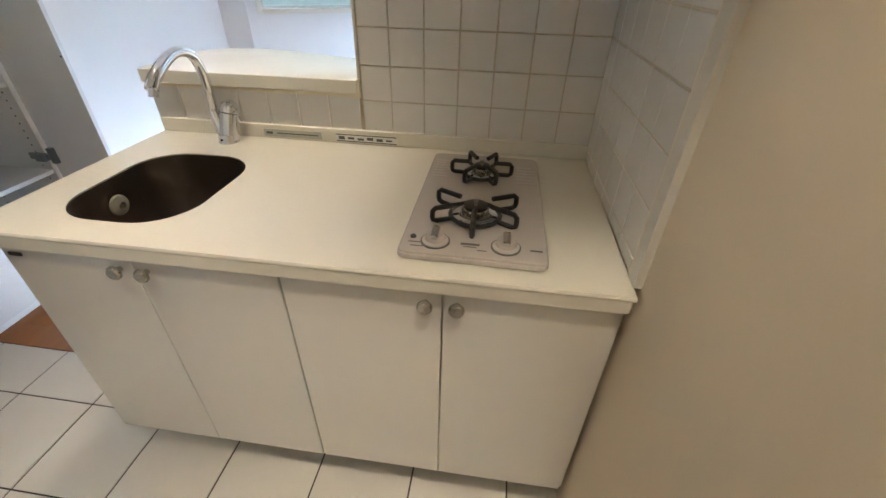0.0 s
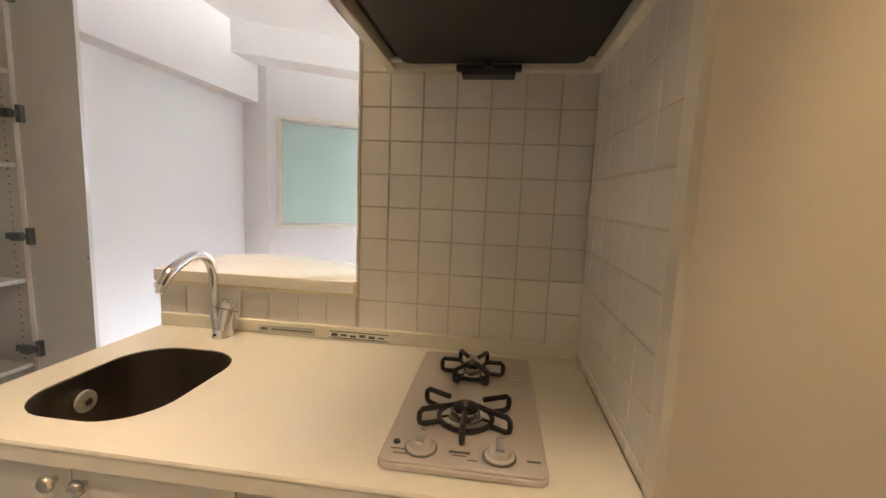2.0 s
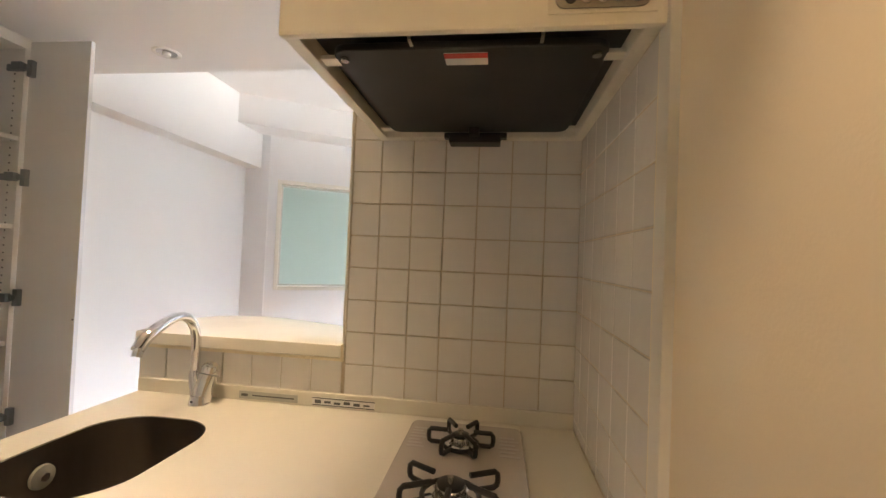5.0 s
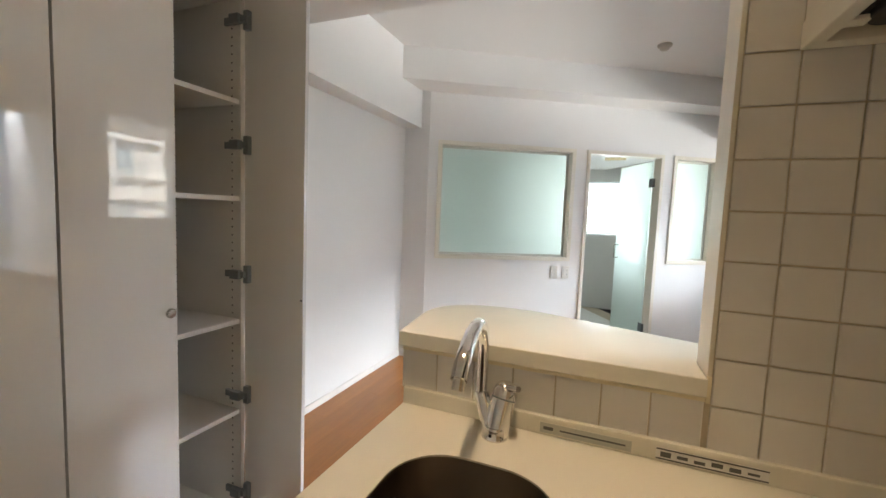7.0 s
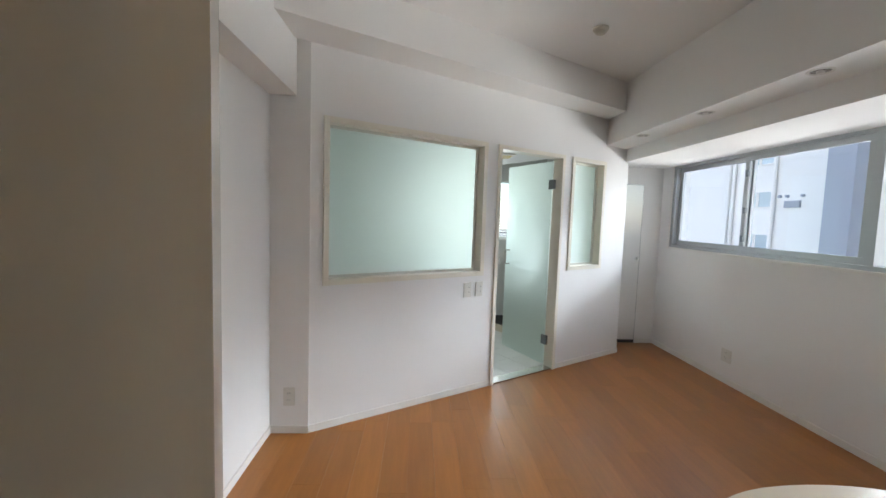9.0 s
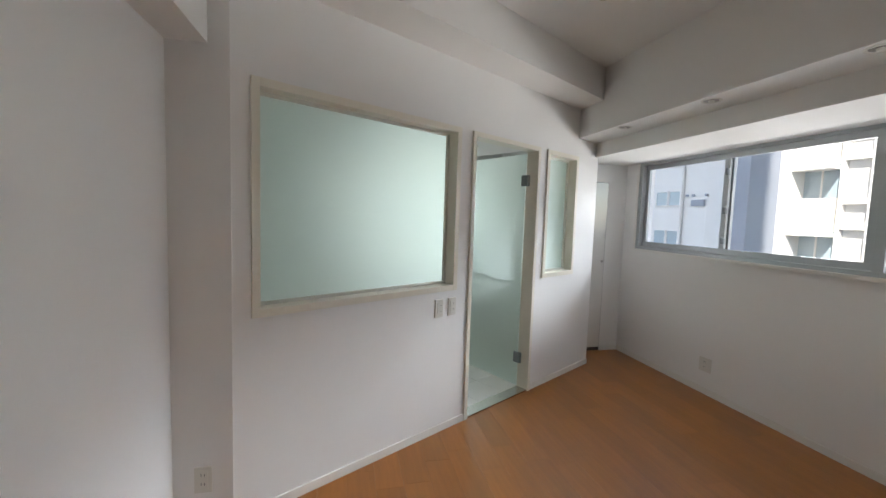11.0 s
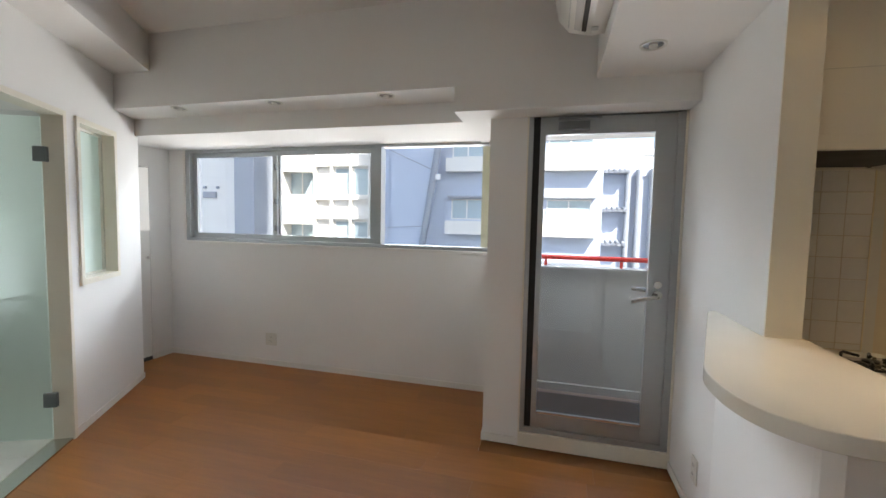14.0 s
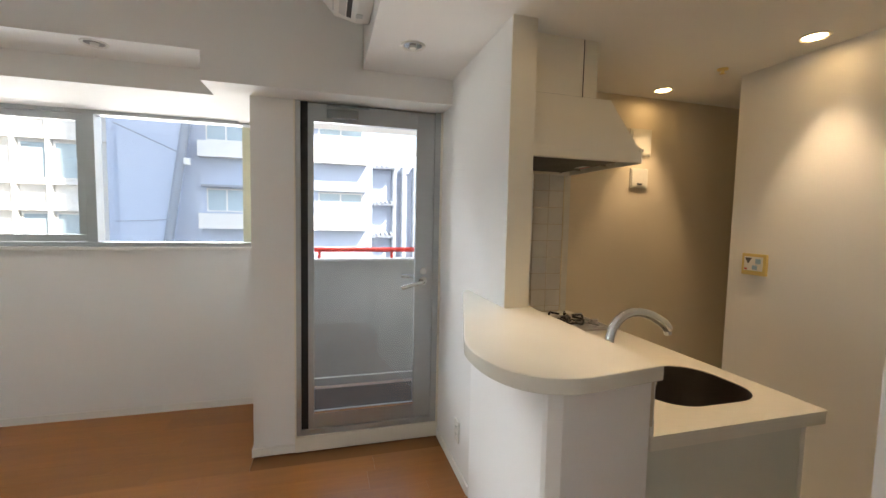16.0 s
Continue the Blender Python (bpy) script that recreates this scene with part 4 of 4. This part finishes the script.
ph = base("paper_holder", "chrome paper holder on the bathroom wall", "paper holder", at=(0.02, 5.9, 0.80))
part("roll", C(((-0.055, -0.06, 0), (0.055, -0.06, 0), 0.05)), PAPER, ph, "white paper roll", True)
part("cover", B(((-0.07, -0.12, 0.035), (0.07, 0, 0.055)), ((-0.07, -0.10, -0.02), (-0.06, 0, 0.04)), ((0.06, -0.10, -0.02), (0.07, 0, 0.04)), bevel=0.004), CHROME, ph)

# ---- outside ----
structure("ground", B(((-400, -400, -9.2), (400, 400, -9.0))), ASPHALT, "grey street ground far below", "ground")


def facade_window(parent, x, y0, z0, y1, z1, panes=2):
    """A recessed window on a front that looks towards -x."""
    w = new("window")
    w.parent = parent
    part("recess", B(((x - 0.012, y0, z0), (x, y1, z1))), DARKWIN, w)
    fr = [((x - 0.05, y0 - 0.05, z0 - 0.05), (x, y1 + 0.05, z0)), ((x - 0.05, y0 - 0.05, z1), (x, y1 + 0.05, z1 + 0.05)), ((x - 0.05, y0 - 0.05, z0), (x, y0, z1)), ((x - 0.05, y1, z0), (x, y1 + 0.05, z1))]
    for i in range(1, panes):
        y = y0 + (y1 - y0) * i / panes
        fr.append(((x - 0.04, y - 0.03, z0), (x, y + 0.03, z1)))
    part("frame", B(*fr), FACADE, w)


def building(label, x, y0, y1, z1, material, depth=6.0, z0=-9.0):
    b = base("apartment_building", label, "building", at=(0, 0, 0))
    part("wall", B(((x, y0, z0), (x + depth, y1, z1))), material, b)
    part("parapet", B(((x - 0.08, y0 - 0.05, z1), (x + depth, y1 + 0.05, z1 + 0.3))), material, b)
    return b


# pale block with a vent, a pier at its corner
b1 = building("pale rendered apartment block with small windows and pipes", 16.0, 16.0, 30.0, 14.0, FACADE)
for z in (2.55, 5.5, -0.4):
    part("vent", B(((15.9, 17.6, z - 0.16), (16.0, 18.4, z + 0.16)), bevel=0.02), PIPE, b1, "grey vent hood")
    for y in (17.5, 18.3, 18.7):
        part("vent_cap", C(((15.88, y, z + 0.38), (16.0, y, z + 0.38), 0.07)), FACADEG, b1, smooth=True)
for k in range(-2, 4):
    z = 0.35 + 2.12 * k
    facade_window(b1, 16.0, 19.2, z, 19.95, z + 0.72, 1)
    facade_window(b1, 16.0, 20.1, z, 20.9, z + 0.72, 1)
for y in (19.0, 21.6, 21.9):
    part("pipe", C(((15.88, y, -9), (15.88, y, 14), 0.09)), FACADE, b1, smooth=True)
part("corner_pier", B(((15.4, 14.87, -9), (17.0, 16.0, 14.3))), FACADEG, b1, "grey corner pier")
# bright white block with balconies and a grid of windows
b2 = building("bright white apartment block with balconies and a window grid", 20.0, 9.63, 18.5, 16.0, FACADE)
for k in range(-4, 5):
    z = 2.85 + 3.0 * k
    # flat panel, the balcony's inner shade given by its darker colour
    rec = part("balcony_shade_panel", B(((19.98, 14.5, z), (20.0, 17.2, z + 1.5))), DARKWIN, b2, "flat panel coloured as a shaded balcony recess")
    part("balcony_door", B(((19.95, 15.2, z), (19.98, 15.28, z + 1.5)), ((19.95, 16.2, z), (19.98, 16.28, z + 1.5)), ((19.95, 15.2, z + 1.3), (19.98, 16.28, z + 1.36))), FACADE, rec)
    part("balcony_front", B(((19.1, 14.4, z - 1.6), (19.25, 17.3, z - 0.05)), ((19.1, 14.4, z - 1.75), (20.0, 17.3, z - 1.6))), FACADE, b2)
    facade_window(b2, 20.0, 12.15, z, 13.05, z + 1.45, 1)
    facade_window(b2, 20.0, 10.95, z, 11.85, z + 1.45, 1)
    part("band", B(((19.75, 9.63, z - 0.3), (20.0, 14.3, z - 0.15))), FACADE, b2)
    part("band", B(((19.75, 9.63, z + 1.6), (20.0, 14.3, z + 1.72))), FACADE, b2)
for y in (9.75, 10.8, 11.95, 13.15, 14.25):
    part("rib", B(((19.7, y, -9), (20.0, y + 0.12, 16))), FACADE, b2)
# block with a sloping flank, the blue-grey of its shade put into the wall colour
b3 = base("apartment_building", "rendered block with a sloping flank, toned blue-grey for shade", "building")
bm = bmesh.new()
f = bm.faces.new([bm.verts.new((17.0, y, z)) for y, z in ((8.4, -9), (8.4, 14), (4.7, 14), (8.2, -9))])
g = bmesh.ops.extrude_face_region(bm, geom=[f])
for v in g["geom"]:
    if isinstance(v, bmesh.types.BMVert):
        v.co.x = 22.0
part("wall", bm, FACADE_SHADE, b3)
part("flank_edge", C(((16.95, 8.2, -9), (16.95, 4.7, 14), 0.16)), FACADEG, b3, "dark sloping downpipe", True)
part("wall_lamp", B(((16.8, 5.95, 3.35), (17.0, 6.15, 3.6))), PAPER, b3)
part("cable", C(((16.7, 8.4, 4.75), (16.7, 6.2, 3.75), 0.02), ((16.7, 8.4, 1.1), (16.7, 6.5, 1.2), 0.015)), PIPE, b3, "slack grey cable")
# pale block, partly in shade, the blue of that shade put into its colour
b4 = building("pale apartment block, half in shade, with strip windows", 17.6, -1.2, 9.0, 14.0, FACADE_SHADE)
for z in (-1.3, 1.6, 4.5, 7.4):
    for y0, y1 in ((4.1, 5.5), (-0.7, 1.1)):
        facade_window(b4, 17.6, y0, z, y1, z + 0.85)
        part("ledge", B(((17.1, y0 - 0.25, z - 0.75), (17.6, y1 + 0.25, z - 0.12))), FACADE, b4)
        part("lintel", B(((17.3, y0 - 0.2, z + 0.95), (17.6, y1 + 0.2, z + 1.05))), FACADEG, b4)
# low grey house with tiled eaves and pipes
b6 = building("low blue-grey house with tiled eaves and pipes", 18.5, -3.9, -1.2, 3.6, FACADE_SHADE)
for y in (-2.3, -2.75, -3.3):
    part("pipe", C(((18.3, y, -9), (18.3, y, 3.9), 0.13)), PIPE, b6, smooth=True)
for z in (3.7, 2.0, 0.5):
    e = part("eave", B(((17.9, -2.3, z), (18.5, -1.2, z + 0.10))), PIPE, b6, "grey tiled eave")
    part("roof_tiles", C(*[((17.85, -1.3 - 0.22 * i, z + 0.08), (18.5, -1.3 - 0.22 * i, z + 0.22), 0.07) for i in range(5)]), PIPE, e)
building("white rendered block behind the low house", 24.0, -8.0, -0.5, 5.4, FACADE)
building("white rendered block down the street", 20.0, -20.0, -8.0, 12.0, FACADE)
building("grey rendered block down the street", 17.0, 30.0, 42.0, 12.0, FACADEG)
# unseen blocks added only to cast shade on the fronts opposite
building("added unseen block that shades the fronts opposite", 0.0, -10.4, -4.9, 42.0, FACADE, 1.7)
# added tower, out of view, keeps the sun off the pale block
building("added unseen tower behind the flat that shades the pale block", -8.0, -2.2, 13.0, 46.0, FACADE, 4.0)


# ---- tiles and planks ----
random.seed(4)


def piece_mesh(name, sx, sy, sz, material, bevel):
    bm = bmesh.new()
    bmesh.ops.create_cube(bm, size=1)
    for v in bm.verts:
        v.co = Vector((v.co.x * sx, v.co.y * sy, v.co.z * sz))
    bmesh.ops.bevel(bm, geom=[e for e in bm.edges], offset=bevel, segments=1, affect="EDGES")
    me = bpy.data.meshes.new(name)
    bm.to_mesh(me)
    bm.free()
    me.materials.append(material)
    return me


def piece(name, me, parent, at, turn=(0, 0, 0)):
    ob = new(name, me)
    ob.parent = parent
    ob.location, ob.rotation_euler = at, turn
    return ob


cache = {}


def sized(name, sx, sy, sz, material, bevel=0.0015):
    key = (name, round(sx, 4), round(sy, 4), round(sz, 4))
    if key not in cache:
        cache[key] = piece_mesh(name, sx, sy, sz, material, bevel)
    return cache[key]


HX = -0.015   # free edge of the wall beside the hatch
tw = structure("tile_bed_back", B(((HX + 0.004, 0.002, 0.90), (TX, 0.012, KCL)), ((-0.714, 0.002, 0.90), (HX + 0.004, 0.012, 1.018))), GROUT, "white square wall tiles behind the stove")
ts = structure("tile_bed_side", B(((TX, -0.586, 0.868), (TX + 0.012, 0.002, 1.80))), GROUT, "white square wall tiles beside the stove")
J = 0.003


def back_tile(x0, x1, z0, z1):
    piece("tile", sized("tile", x1 - x0 - J, 0.007, z1 - z0 - J, WTILE), tw, ((x0 + x1) / 2, 0.0005 + random.uniform(-.0004, .0004), (z0 + z1) / 2), (random.uniform(-.003, .003), 0, random.uniform(-.003, .003)))


def side_tile(y0, y1, z0, z1):
    piece("tile", sized("side_tile", 0.007, y0 - y1 - J, z1 - z0 - J, WTILE), ts, (TX + 0.0015 + random.uniform(-.0004, .0004), (y0 + y1) / 2, (z0 + z1) / 2), (0, random.uniform(-.003, .003), random.uniform(-.003, .003)))


for k in range(13):
    for c in range(7 if k < 8 else 1):
        back_tile(HX + c * 0.1 + (0.009 if c == 0 else 0), HX + (c + 1) * 0.1, 0.9 + k * 0.1, 1.0 + k * 0.1)
for c in range(7):
    back_tile(HX - (c + 1) * 0.1, HX - c * 0.1, 0.903, 1.018)
for k in range(-1, 9):
    for c in range(6):
        side_tile(-0.004 if c == 0 else 0.016 - c * 0.1, -0.084 - c * 0.1, 0.869 if k < 0 else 0.9 + k * 0.1, 0.9 if k < 0 else 1.0 + k * 0.1)
structure("tile_edge_trim", B(((TX - 0.003, -0.628, 0.866), (TX + 0.012, -0.588, KCL))), PLATE, "white trim strip at the tile edge", "trim")
structure("tile_edge_caulk", B(((TX - 0.0025, -0.588, 0.868), (TX + 0.002, -0.584, 1.70))), CAULK, "yellowed caulk line at the tile edge", "trim")
structure("tile_corner_bead", B(((HX - 0.001, -0.004, 1.059), (HX + 0.0075, 0.103, KCL)), bevel=0.001), TRIM, "cream corner bead of the serving hatch", "trim")

fk = bpy.data.objects["floor_kitchen"]
for i in range(10):
    for j in range(8):
        x, y1 = -2.155 + 0.15 + 0.3 * i, -0.513 - 0.3 * (j - 1)
        y0 = y1 - 0.3
        if j == 0:
            y1, y0 = -0.306, -0.513
        if x < 0.1:
            y0 = max(y0, -1.40)
        if y1 - y0 < 0.03:
            continue
        piece("tile", sized("floor_tile", 0.3 - 0.005, y1 - y0 - 0.005, 0.012, FTILE, 0.001), fk, (x, (y0 + y1) / 2, -0.006))
fl = bpy.data.objects["floor_living"]
PW = 0.1515
for i in range(25):
    x = LEFT + PW * (i + 0.5)
    limit = min(4.61, 2.6 + (x + 1.782) * 0.594 + 0.1) if x < 1.0 else 4.61
    limit = max(limit, 2.62)
    y = -0.304 - random.uniform(0, 0.8)
    if x > 1.0:
        y = 1.15 - random.uniform(0, .7)
    while y < limit:
        a, b = max(y, 1.212 if x + PW / 2 > 0.995 else -0.304), min(y + 0.909, 4.61)
        if b - a > 0.03:
            piece("plank", sized("plank", PW - 0.0006, b - a - 0.0006, 0.010, WOOD, 0.0002), fl, (x, (a + b) / 2, -0.005 + random.uniform(-.0002, .0002)))
        y += 0.909
fb = bpy.data.objects["floor_bath"]
for i in range(9):
    for j in range(10):
        piece("tile", sized("bath_tile", 0.3 - 0.004, 0.3 - 0.004, 0.006, BTILE, 0.001), fb, (0.20 + i * 0.3, 0.26 + j * 0.3, 0.004))
